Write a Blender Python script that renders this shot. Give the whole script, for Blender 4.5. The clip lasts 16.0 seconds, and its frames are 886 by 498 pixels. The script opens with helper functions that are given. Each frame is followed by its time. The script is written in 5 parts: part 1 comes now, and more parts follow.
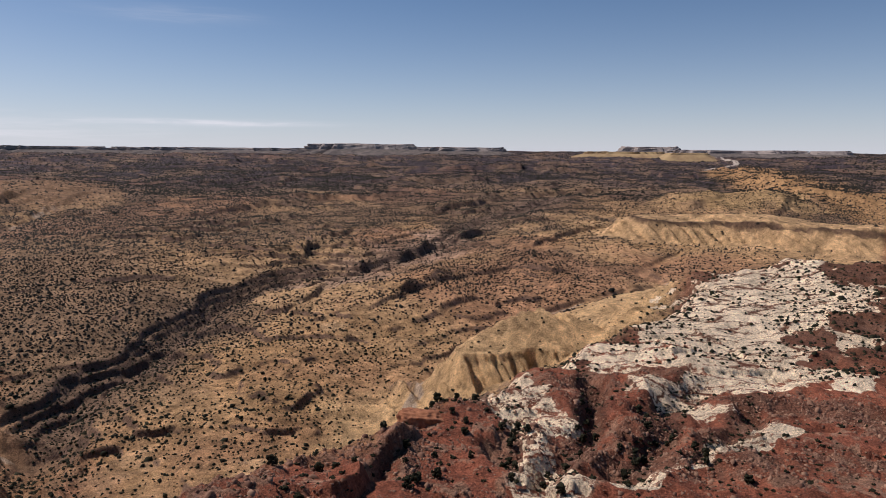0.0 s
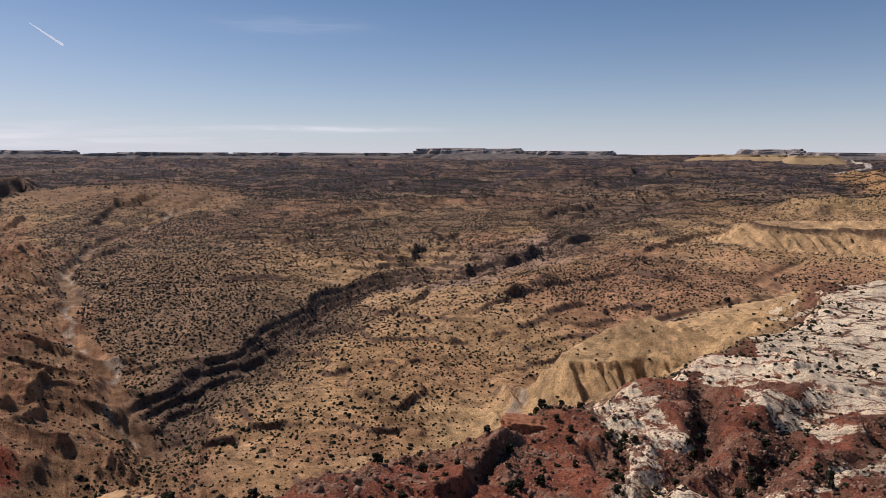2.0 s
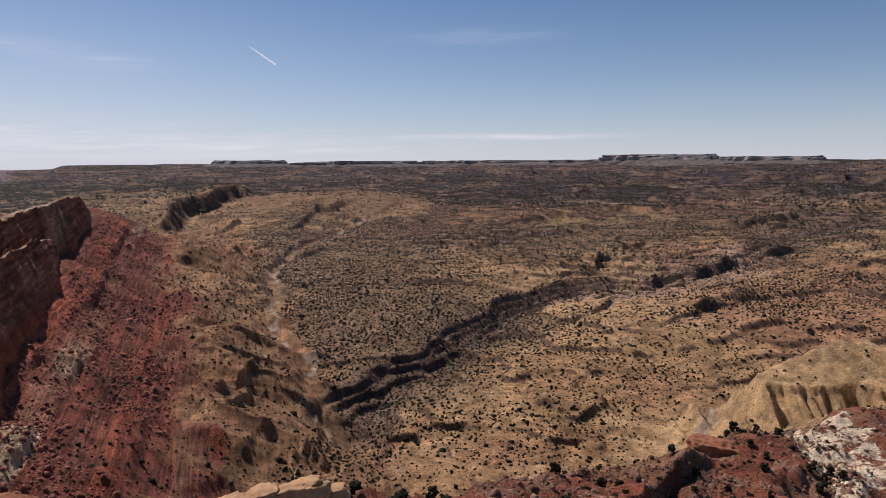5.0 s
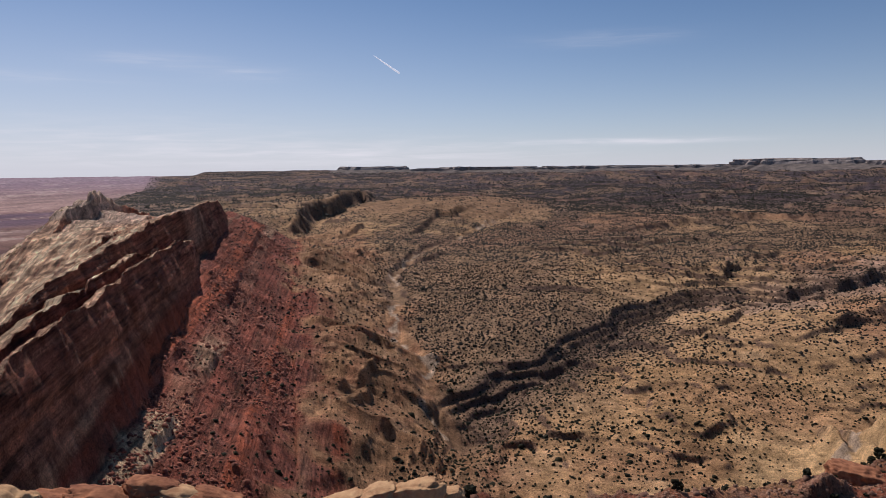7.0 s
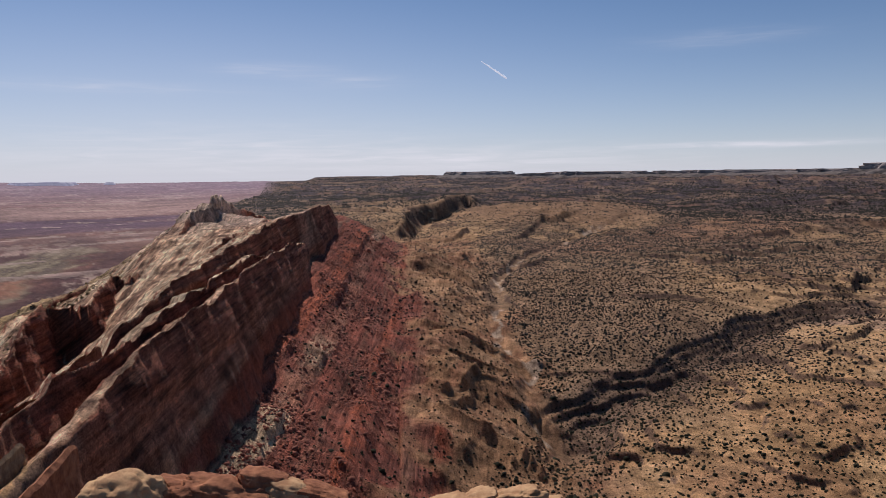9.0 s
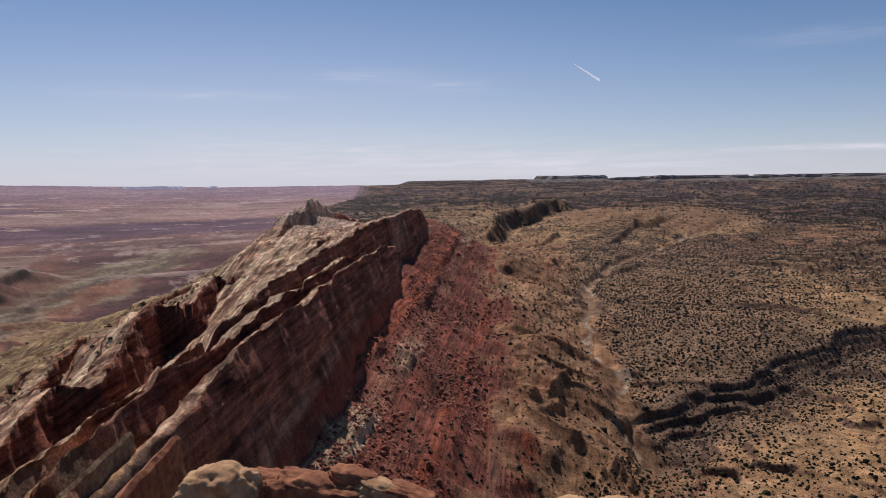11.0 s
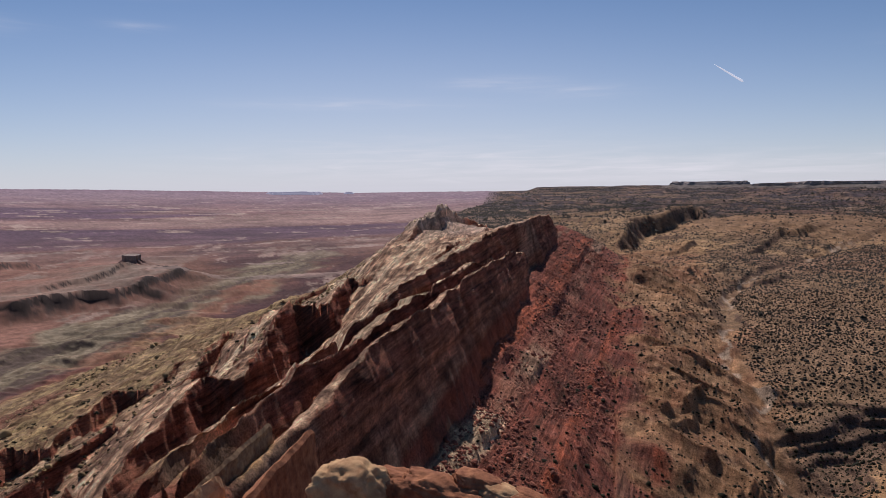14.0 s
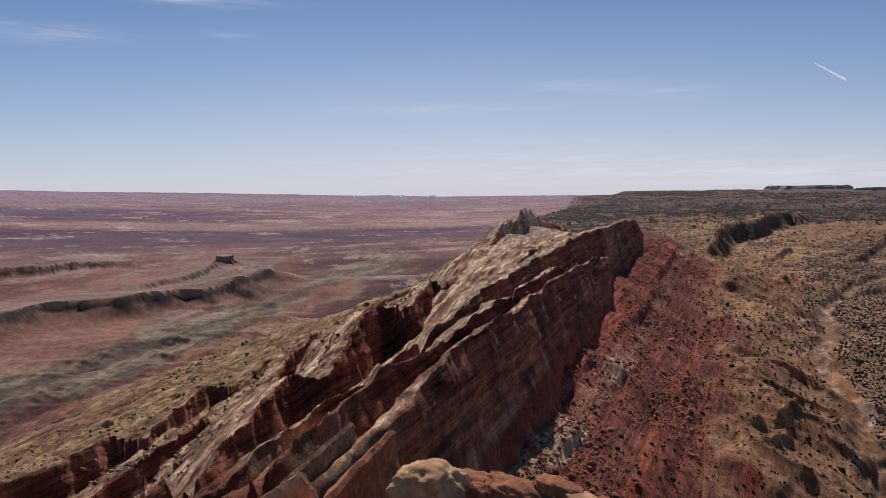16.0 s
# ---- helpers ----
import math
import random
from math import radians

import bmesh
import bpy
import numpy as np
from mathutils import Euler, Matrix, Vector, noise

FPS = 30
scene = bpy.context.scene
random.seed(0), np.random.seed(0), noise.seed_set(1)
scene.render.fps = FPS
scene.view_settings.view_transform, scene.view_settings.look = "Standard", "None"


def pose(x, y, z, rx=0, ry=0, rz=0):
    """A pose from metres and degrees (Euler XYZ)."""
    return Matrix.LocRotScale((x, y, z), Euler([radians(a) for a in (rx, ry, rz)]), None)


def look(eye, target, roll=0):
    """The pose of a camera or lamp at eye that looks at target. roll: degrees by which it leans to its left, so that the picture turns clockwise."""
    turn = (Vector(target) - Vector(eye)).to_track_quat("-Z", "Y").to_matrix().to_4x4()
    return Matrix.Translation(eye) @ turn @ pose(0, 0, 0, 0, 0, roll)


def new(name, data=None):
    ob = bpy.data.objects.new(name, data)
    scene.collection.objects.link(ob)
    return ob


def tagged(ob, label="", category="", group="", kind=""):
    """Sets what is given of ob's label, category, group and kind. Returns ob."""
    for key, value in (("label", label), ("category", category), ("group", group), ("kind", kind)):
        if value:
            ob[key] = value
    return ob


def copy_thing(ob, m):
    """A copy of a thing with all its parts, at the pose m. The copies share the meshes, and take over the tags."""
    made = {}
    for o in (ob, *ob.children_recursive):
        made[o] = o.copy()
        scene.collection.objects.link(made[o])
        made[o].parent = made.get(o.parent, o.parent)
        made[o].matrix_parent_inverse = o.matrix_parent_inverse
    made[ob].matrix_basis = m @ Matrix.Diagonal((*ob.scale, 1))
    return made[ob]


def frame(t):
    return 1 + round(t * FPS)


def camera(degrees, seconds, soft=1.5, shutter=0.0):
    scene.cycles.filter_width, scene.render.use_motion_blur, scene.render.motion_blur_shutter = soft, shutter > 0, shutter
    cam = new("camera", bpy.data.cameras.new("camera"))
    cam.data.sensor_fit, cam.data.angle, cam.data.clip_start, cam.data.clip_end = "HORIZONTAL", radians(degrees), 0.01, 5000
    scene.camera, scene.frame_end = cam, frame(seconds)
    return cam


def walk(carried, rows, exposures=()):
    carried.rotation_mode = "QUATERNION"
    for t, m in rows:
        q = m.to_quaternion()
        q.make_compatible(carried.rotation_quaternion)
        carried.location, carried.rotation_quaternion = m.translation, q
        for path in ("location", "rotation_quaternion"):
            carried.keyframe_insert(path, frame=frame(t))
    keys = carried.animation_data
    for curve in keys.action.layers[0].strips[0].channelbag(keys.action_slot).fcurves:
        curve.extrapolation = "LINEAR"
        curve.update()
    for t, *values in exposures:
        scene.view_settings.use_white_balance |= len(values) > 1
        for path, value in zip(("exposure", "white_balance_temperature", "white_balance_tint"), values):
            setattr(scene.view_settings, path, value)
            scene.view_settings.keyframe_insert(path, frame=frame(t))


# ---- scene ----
EYE = 250.0
cam = camera(62.7, 16.0, soft=0.5)
# seconds, heading to the left, pitch, lean to the left (degrees): the drone hovers and turns
ROWS = [
    (0.0, -0.00, -7.68, 0.38),
    (0.5, 1.74, -7.62, 0.30),
    (1.0, 3.70, -7.56, 0.24),
    (1.5, 5.90, -7.48, 0.17),
    (2.0, 8.41, -7.38, 0.07),
    (2.5, 10.82, -7.29, 0.01),
    (3.0, 13.25, -7.19, -0.07),
    (3.5, 15.79, -7.08, -0.15),
    (4.0, 18.08, -6.99, -0.27),
    (6.5, 29.94, -6.39, -0.56),
    (7.0, 32.16, -6.26, -0.63),
    (7.5, 34.40, -6.15, -0.64),
    (8.0, 36.56, -6.02, -0.70),
    (8.5, 38.47, -5.91, -0.71),
    (9.0, 40.43, -5.78, -0.72),
    (9.5, 42.23, -5.67, -0.74),
    (10.0, 44.02, -5.56, -0.73),
    (12.5, 52.70, -5.08, -0.74),
    (13.0, 54.47, -4.98, -0.68),
    (13.5, 56.12, -4.89, -0.71),
    (14.0, 57.61, -4.78, -0.70),
    (14.5, 59.22, -4.69, -0.64),
    (15.0, 60.80, -4.59, -0.66),
    (15.5, 62.45, -4.51, -0.64),
    (16.0, 64.11, -4.41, -0.58),
]


def heading(yaw, pitch=0.0):
    a, p = radians(yaw), radians(pitch)
    return Vector((-math.sin(a) * math.cos(p), math.cos(a) * math.cos(p), math.sin(p)))


walk(cam, [(t, look((0, 0, EYE), Vector((0, 0, EYE)) + heading(yaw, pitch), roll)) for t, yaw, pitch, roll in ROWS],
     exposures=[(0.0, -0.15, 6310, 19), (8.0, -0.22, 6280, 20), (16.0, -0.24, 6310, 21)])

# ---- light ----
SUN_AZ, SUN_EL = 69.0, 49.0
world = bpy.data.worlds.new("sky")
scene.world = world
world.use_nodes = True
wt = world.node_tree
bg = wt.nodes["Background"]
sky = wt.nodes.new("ShaderNodeTexSky")
sky.sky_type = "NISHITA"
sky.sun_disc = False
sky.sun_elevation, sky.sun_rotation = radians(SUN_EL), radians(-SUN_AZ)
sky.altitude, sky.air_density, sky.dust_density, sky.ozone_density = 1600, 1.0, 0.15, 3.0


def wmath(op, a, b=None):
    n = wt.nodes.new("ShaderNodeMath")
    n.operation = op
    for k, val in enumerate((a, b)):
        if val is None:
            continue
        if isinstance(val, (int, float)):
            n.inputs[k].default_value = val
        else:
            wt.links.new(val, n.inputs[k])
    return n.outputs[0]


wtc = wt.nodes.new("ShaderNodeTexCoord")
sep = wt.nodes.new("ShaderNodeSeparateXYZ")
wt.links.new(wtc.outputs["Generated"], sep.inputs[0])
w_az = wmath("MULTIPLY", wmath("ARCTAN2", wmath("MULTIPLY", sep.outputs[0], -1.0), sep.outputs[1]), 57.2958)
w_el = wmath("MULTIPLY", wmath("ARCSINE", sep.outputs[2]), 57.2958)
comb = wt.nodes.new("ShaderNodeCombineXYZ")
wt.links.new(wmath("MULTIPLY", w_az, 0.22), comb.inputs[0])
wt.links.new(wmath("MULTIPLY", w_el, 2.6), comb.inputs[1])
wisp = wt.nodes.new("ShaderNodeTexNoise")
wisp.inputs["Scale"].default_value, wisp.inputs["Detail"].default_value, wisp.inputs["Distortion"].default_value = 1.0, 6, 0.6
wt.links.new(comb.outputs[0], wisp.inputs["Vector"])
# thin streaks of cloud: heading, height, half lengths (degrees), thickness
CLOUDS = [(17.5, 1.95, 6.5, 0.2, 0.6), (53.0, 8.0, 3.6, 0.45, 0.2), (47.0, 7.2, 3.4, 0.5, 0.13), (65.0, 6.5, 8.0, 0.4, 0.12), (92.5, 11.0, 4.5, 0.6, 0.2),
          (83.5, 14.0, 5.5, 0.4, 0.26), (80.0, 11.6, 2.0, 0.3, 0.12), (38.0, 1.2, 14.0, 0.9, 0.35), (58.0, 2.0, 16.0, 1.6, 0.25), (20.0, 9.5, 5.0, 0.5, 0.12)]
cloud = 0.0
for c_az, c_el, c_sa, c_se, c_amp in CLOUDS:
    da = wmath("DIVIDE", wmath("SUBTRACT", w_az, c_az), c_sa)
    de = wmath("DIVIDE", wmath("SUBTRACT", w_el, c_el), c_se)
    q = wmath("ADD", wmath("MULTIPLY", da, da), wmath("MULTIPLY", de, de))
    cloud = wmath("ADD", wmath("MULTIPLY", wmath("POWER", 2.718, wmath("MULTIPLY", q, -1.0)), c_amp), cloud)
veil = wmath("MULTIPLY", cloud, wmath("POWER", wmath("MULTIPLY", wisp.outputs[0], 1.9), 2.2))
haze = wmath("MULTIPLY", wmath("POWER", 2.718, wmath("MULTIPLY", wmath("ABSOLUTE", w_el), -0.26)), 0.75)


def sky_mix(fac, a, colour):
    n = wt.nodes.new("ShaderNodeMixRGB")
    wt.links.new(fac, n.inputs[0])
    wt.links.new(a, n.inputs[1])
    n.inputs[2].default_value = (*colour, 1)
    return n.outputs[0]


deep = wt.nodes.new("ShaderNodeMixRGB")
deep.blend_type = "MULTIPLY"
deep.inputs[0].default_value = 1.0
wt.links.new(sky.outputs[0], deep.inputs[1])
clear = wt.nodes.new("ShaderNodeValToRGB")
clear.color_ramp.elements[0].color, clear.color_ramp.elements[1].color = (0.98, 1.0, 1.02, 1), (0.42, 0.76, 0.86, 1)
wt.links.new(wmath("DIVIDE", w_el, 32.0), clear.inputs[0])
wt.links.new(clear.outputs[0], deep.inputs[2])
hazed = sky_mix(haze, deep.outputs[0], (8.4, 9.1, 9.9))
ga, ge = wmath("DIVIDE", wmath("SUBTRACT", w_az, 62.0), 30.0), wmath("DIVIDE", w_el, 11.0)
glow = wmath("POWER", 2.718, wmath("MULTIPLY", wmath("ADD", wmath("MULTIPLY", ga, ga), wmath("MULTIPLY", ge, ge)), -1.0))
hazed = sky_mix(wmath("MULTIPLY", glow, 0.42), hazed, (9.1, 9.4, 10.0))
wt.links.new(sky_mix(veil, hazed, (11.0, 11.2, 11.4)), bg.inputs[0])
bg.inputs[1].default_value = 0.078

sun = new("sun", bpy.data.lights.new("sun", "SUN"))
sun.data.energy, sun.data.angle, sun.data.color = 4.5, radians(0.53), (1.0, 0.93, 0.83)
sun.matrix_world = look(heading(SUN_AZ, SUN_EL) * 1000, (0, 0, 0))


# ---- noise and curves for the land ----
def lattice(ix, iy, seed):
    h = (ix.astype(np.int64) * 374761393 + iy.astype(np.int64) * 668265263 + seed * 1442695041) & 0xFFFFFFFF
    h = ((h ^ (h >> 13)) * 1274126177) & 0xFFFFFFFF
    return ((h ^ (h >> 16)) & 0xFFFF) / 32767.5 - 1.0


def vnoise(x, y, seed):
    ix, iy = np.floor(x), np.floor(y)
    fx, fy = x - ix, y - iy
    fx, fy = fx * fx * fx * (fx * (fx * 6 - 15) + 10), fy * fy * fy * (fy * (fy * 6 - 15) + 10)
    a, b = lattice(ix, iy, seed), lattice(ix + 1, iy, seed)
    c, d = lattice(ix, iy + 1, seed), lattice(ix + 1, iy + 1, seed)
    return (a + (b - a) * fx) * (1 - fy) + (c + (d - c) * fx) * fy


def fbm(x, y, size, octaves, seed, gain=0.5):
    total, amp, k = 0.0, 1.0, 1.0 / size
    for i in range(octaves):
        ca, sa = math.cos(1.1 * i + 0.4), math.sin(1.1 * i + 0.4)
        total = total + amp * vnoise((x * ca - y * sa) * k + 17.3 * i, (x * sa + y * ca) * k - 9.1 * i, seed + i)
        amp, k = amp * gain, k * 2.03
    return total


def ridged(x, y, size, octaves, seed):
    total, amp, k = 0.0, 1.0, 1.0 / size
    for i in range(octaves):
        total = total + amp * (1 - 2 * np.abs(vnoise(x * k + 5.7 * i, y * k + 3.1 * i, seed + i)))
        amp, k = amp * 0.5, k * 2.07
    return total


def smooth(a, b, x):
    t = np.clip((x - a) / (b - a), 0, 1)
    return t * t * (3 - 2 * t)


def smax(a, b, k):
    h = np.clip(0.5 + 0.5 * (a - b) / k, 0, 1)
    return b + (a - b) * h + k * h * (1 - h)


def smin(a, b, k):
    return -smax(-a, -b, k)


def line(x, y, pts):
    """Distance to a broken line, the signed side (left of its way is plus) and the share of its length."""
    best = np.full(np.shape(x), 1e9)
    side, share = np.zeros(np.shape(x)), np.zeros(np.shape(x))
    lens = [math.dist(a, b) for a, b in zip(pts, pts[1:])]
    total, run = sum(lens), 0.0
    for (ax, ay), (bx, by), n in zip(pts, pts[1:], lens):
        dx, dy = (bx - ax) / n, (by - ay) / n
        s = np.clip((x - ax) * dx + (y - ay) * dy, 0, n)
        ex, ey = x - ax - s * dx, y - ay - s * dy
        d = np.hypot(ex, ey)
        near = d < best
        best = np.where(near, d, best)
        side = np.where(near, np.where(dx * (y - ay) - dy * (x - ax) >= 0, 1.0, -1.0), side)
        share = np.where(near, (run + s) / total, share)
        run += n
    return best, side, share


# ---- the land: u runs across the hogback's strike (down its dip), v along it ----
STRIKE = 57.0
SX, SY = -math.sin(radians(STRIKE)), math.cos(radians(STRIKE))
LX, LY = -math.sin(radians(STRIKE + 90)), math.cos(radians(STRIKE + 90))


def uv(x, y):
    return x * LX + y * LY, x * SX + y * SY


def xy(u, v):
    return u * LX + v * SX, u * LY + v * SY


# canyon, washes and ledges, as lines on the plan (metres)
CANYON = [(-166, 893), (-196, 853), (-228, 757), (-225, 599), (-240, 533), (-256, 507), (-251, 453), (-225, 378), (-206, 323)]
LEFT_WASH = [(-760, 1560), (-631, 938), (-574, 778), (-482, 675), (-439, 590), (-346, 508), (-300, 450), (-248, 410)]
RIGHT_WASH = [(330, 1000), (250, 900), (262, 820), (180, 760), (90, 680), (-10, 520), (-27, 414), (-75, 330)]
UPPER_WASH = [(230, 1560), (70, 1290), (-30, 1010), (-90, 900), (-140, 836)]
WOODS = [(-330, 545), (-420, 690), (-500, 830), (-560, 1000), (-420, 1130), (-200, 1230), (60, 1450)]


def polar(az, dist):
    return -math.sin(radians(az)) * dist, math.cos(radians(az)) * dist


SIDE_CANYON = [polar(45, 1350), polar(43.3, 1560), polar(41.5, 1820), polar(39.5, 1990), polar(36.5, 2100)]
BENCH = [polar(a, d) for a, d in ((104, 1380), (97, 1400), (93, 1440), (89, 1480), (86, 1530), (83, 1580), (81, 1750), (79.3, 1880), (78.0, 2010))]
LEDGES = [  # line (the high side is to its left), height, width, fall-off behind
    ([(-120, 890), (-62, 948), (-20, 1058), (60, 1160), (100, 1190)], 10, 6, 80),
    ([(-50, 1330), (-26, 1354), (130, 1579), (222, 1624), (359, 1739), (450, 1790)], 14, 8, 140),
    ([(-60, 715), (-15, 790), (39, 873), (83, 905), (128, 873), (160, 845)], 9, 6, 70),
    ([(-235, 370), (-215, 385), (-180, 416), (-159, 435), (-129, 438), (-100, 425)], 5.5, 10, 40),
    ([(-118, 405), (-103, 419), (-90, 459), (-75, 490)], 4.5, 9, 30),
    ([(-210, 910), (-192, 925), (-164, 1077), (-132, 1173), (-110, 1200)], 10, 7, 80),
    ([(-291, 814), (-300, 700), (-290, 621), (-300, 540), (-285, 450)], 9, 9, 60),
    (BENCH, 26, 85, 500, 10),
    ([polar(a, d) for a, d in ((102, 1950), (96, 1990), (92, 2020), (88.5, 2090), (86, 2200))], 14, 30, 160, 9),
    ([polar(a, d) for a, d in ((88, 1640), (85, 1700), (82.5, 1800), (80.2, 1960))], 5, 12, 120, 7),
    ([(-27, 130), (-24, 150), (-20, 173), (-18, 195), (-13, 214), (-8, 224)], 12, 2.5, 30),
    ([polar(40.8, 745), polar(39.4, 820), polar(37.9, 896)], 9, 5, 30),
    ([polar(39.2, 1023), polar(38.2, 1110), polar(37.2, 1178)], 10, 6, 40),
    ([polar(41.0, 492), polar(38.7, 521), polar(37.3, 547)], 8, 4, 25),
    ([polar(40.0, 454), polar(38.2, 510)], 8, 4, 22),
    ([polar(41.0, 534), polar(38.9, 568)], 6, 4, 22),
    ([polar(37.4, 1085), polar(35.8, 1162)], 9, 6, 40),
    ([polar(40.7, 1300), polar(38.3, 1380)], 10, 7, 50),
    ([polar(34.9, 1273), polar(33.1, 1440), polar(31.4, 1527), polar(29.2, 1700)], 16, 8, 120),
    ([polar(44.6, 1330), polar(43.5, 1480), polar(41.8, 1700), polar(39.4, 1930), polar(36.3, 2060)], 46, 32, 320, 0.01),
    ([(1050, 2650), (960, 2250), (860, 1880), (800, 1560), (840, 1300)], 22, 60, 300, 7),
    ([(-60, 600), (20, 690), (60, 700)], 7, 7, 40),
    ([(150, 1500), (300, 1560), (480, 1600)], 10, 9, 60),
    ([(-420, 1150), (-330, 1180), (-250, 1290)], 10, 9, 60),
    ([(-520, 1010), (-420, 1030), (-360, 1000)], 10, 9, 60),
    ([(-330, 1500), (-180, 1560), (-60, 1620)], 12, 10, 70),
    ([(-700, 1950), (-400, 2050), (-100, 2000), (200, 2150)], 16, 14, 100),
    ([(-300, 2500), (200, 2600), (600, 2500)], 18, 16, 120),
]


def ledge(x, y, pts, high, wide, back, cap=0.0):
    out = np.zeros(np.shape(x))
    px_, py_ = [p[0] for p in pts], [p[1] for p in pts]
    far = 5 * back + 40
    m = (x > min(px_) - far) & (x < max(px_) + far) & (y > min(py_) - far) & (y < max(py_) + far)
    xs, ys = x[m], y[m]
    wob = wide * 0.8 * fbm(xs, ys, 5 * wide, 4, 71, 0.6)
    d, side, share = line(xs + wob, ys + 0.7 * wob, pts)
    s = d * side
    if cap:
        s = s + 0.09 * wide * ridged(xs, ys, 0.7 * wide, 3, 75) * (s < 0)
    taper = smooth(0.0, 0.14, share) * smooth(1.0, 0.86, share) * np.exp(-np.maximum(0, d * ((share < 0.001) | (share > 0.999))) / 8)
    uneven = (0.95 if cap else 0.8) + (0.1 if cap else 0.4) * fbm(xs, ys, max(40.0, 4.0 * wide), 3, 73)
    wall = np.clip((s + wide) / wide, 0, 1) ** 1.4 * high + cap * smooth(-9, 5, s) if cap else high * smooth(-wide, wide * 0.3, s)
    out[m] = wall * uneven * taper * np.exp(-np.maximum(s, 0) / back)
    return out


# ---- the hogback: s runs along its strike, q across it, from the foot of the red slope (q = 0) to its dip side ----
HX, HY = -math.sin(radians(44.0)), math.cos(radians(44.0))
DX, DY = -math.sin(radians(134.0)), math.cos(radians(134.0))


def sq(x, y):
    return x * HX + y * HY, x * DX + y * DY


# height of the red slope's foot along the strike
FOOT_S, FOOT_Z = [150, 250, 350, 450, 560, 720, 950, 1100, 1300], [-170, -158, -150, -145, -140, -131, -108, -104, -125]
SCARP = 85.0
# a hard rib across the red slope
RIB_S, RIB_Q = [150, 263, 349, 484, 700, 1130], [80, 65, 56, 46, 38, 22]
# beds of the dip side: right edge q, near end s, crest height along s, dip, length and height of the broken steps, wander
BEDS = [
    ([120, 420, 560, 700, 850], [88, 89, 87, 92, 96], 112, [120, 174, 193, 231, 363, 516, 650, 800, 850, 900], [-74, -70, -67, -62, -58, -54, -60, -69, -95, -160], 0.40, 11, 2.0, 3),
    ([120, 420, 560, 700, 850], [105, 106, 104, 106, 108], 112, [130, 193, 236, 297, 433, 541, 712, 780, 850], [-71, -69, -64, -63, -57, -58, -69, -95, -160], 0.42, 13, 1.6, 3),
    ([120, 411, 503, 617, 730, 780, 895, 1000], [121, 120, 118, 115, 108, 95, 86, 84], 116, [150, 270, 340, 411, 503, 617, 730, 780, 895, 960, 1040, 1150], [-76, -69, -63, -56, -51, -44, -37, -34, -33, -42, -60, -110], 0.58, 12, 1.6, 3),
    ([120, 600, 1000], [146, 144, 135], 116, [150, 270, 411, 617, 780, 1000, 1150], [-110, -102, -80, -51, -43, -66, -120], 0.56, 14, 1.6, 4),
    ([120, 222, 224, 322, 325, 446, 450, 556, 560, 700, 780, 1100], [190, 200, 184, 206, 182, 214, 186, 212, 186, 196, 190, 190], 150, [150, 221, 261, 326, 389, 454, 553, 668, 779, 900, 1100, 1300], [-120, -114, -101, -92, -83, -74, -69, -43, -27, -37, -62, -150], 0.62, 19, 2.4, 4),
    ([120, 300, 304, 420, 424, 520, 524, 700, 1100], [228, 244, 228, 252, 232, 250, 232, 236, 236], 150, [150, 261, 326, 454, 553, 700, 1000, 1250], [-132, -121, -112, -97, -88, -72, -82, -150], 0.50, 16, 2.0, 4),
    ([120, 280, 284, 356, 360, 480, 484, 700, 1200], [268, 282, 262, 280, 262, 280, 266, 262, 262], 150, [150, 227, 284, 309, 354, 403, 481, 574, 670, 1000, 1300, 2000], [-126, -121, -124, -119, -114, -111, -107, -90, -90, -102, -128, -260], 0.36, 18, 1.6, 5),
]


KNOB_U = [-760, -640, -584, -531, -425, -370, -311, -250, -106, -47, 0, 20, 60, 120, 250, 400]
KNOB_Z = [-170, -112, -80, -87, -97, -101, -100, -95, -82, -57, -51, -51, -74, -108, -150, -220]
KNOB_E = [20, 40, 75, 125, 112, 128, 136, 132, 130, 108, 112, 117, 168, 212, 240, 250]


GULLIES = [([polar(-10.6, 345), polar(-12.2, 285), polar(-11.2, 225), polar(-9, 190)], 10, 6),
           ([polar(-19.5, 330), polar(-17.6, 270), polar(-17.0, 235), polar(-15.2, 195)], 11, 6),
           ([polar(-24, 300), polar(-22.5, 255), polar(-20, 215)], 8, 4), ([polar(-5, 270), polar(-6.5, 235), polar(-5.5, 200)], 7, 4)]


def strata(w, seed):
    """Uneven steps over the height across the beds."""
    return vnoise(w / 9.0, w * 0 + 0.5, seed) + 0.6 * vnoise(w / 3.7, w * 0 + 0.5, seed + 1)


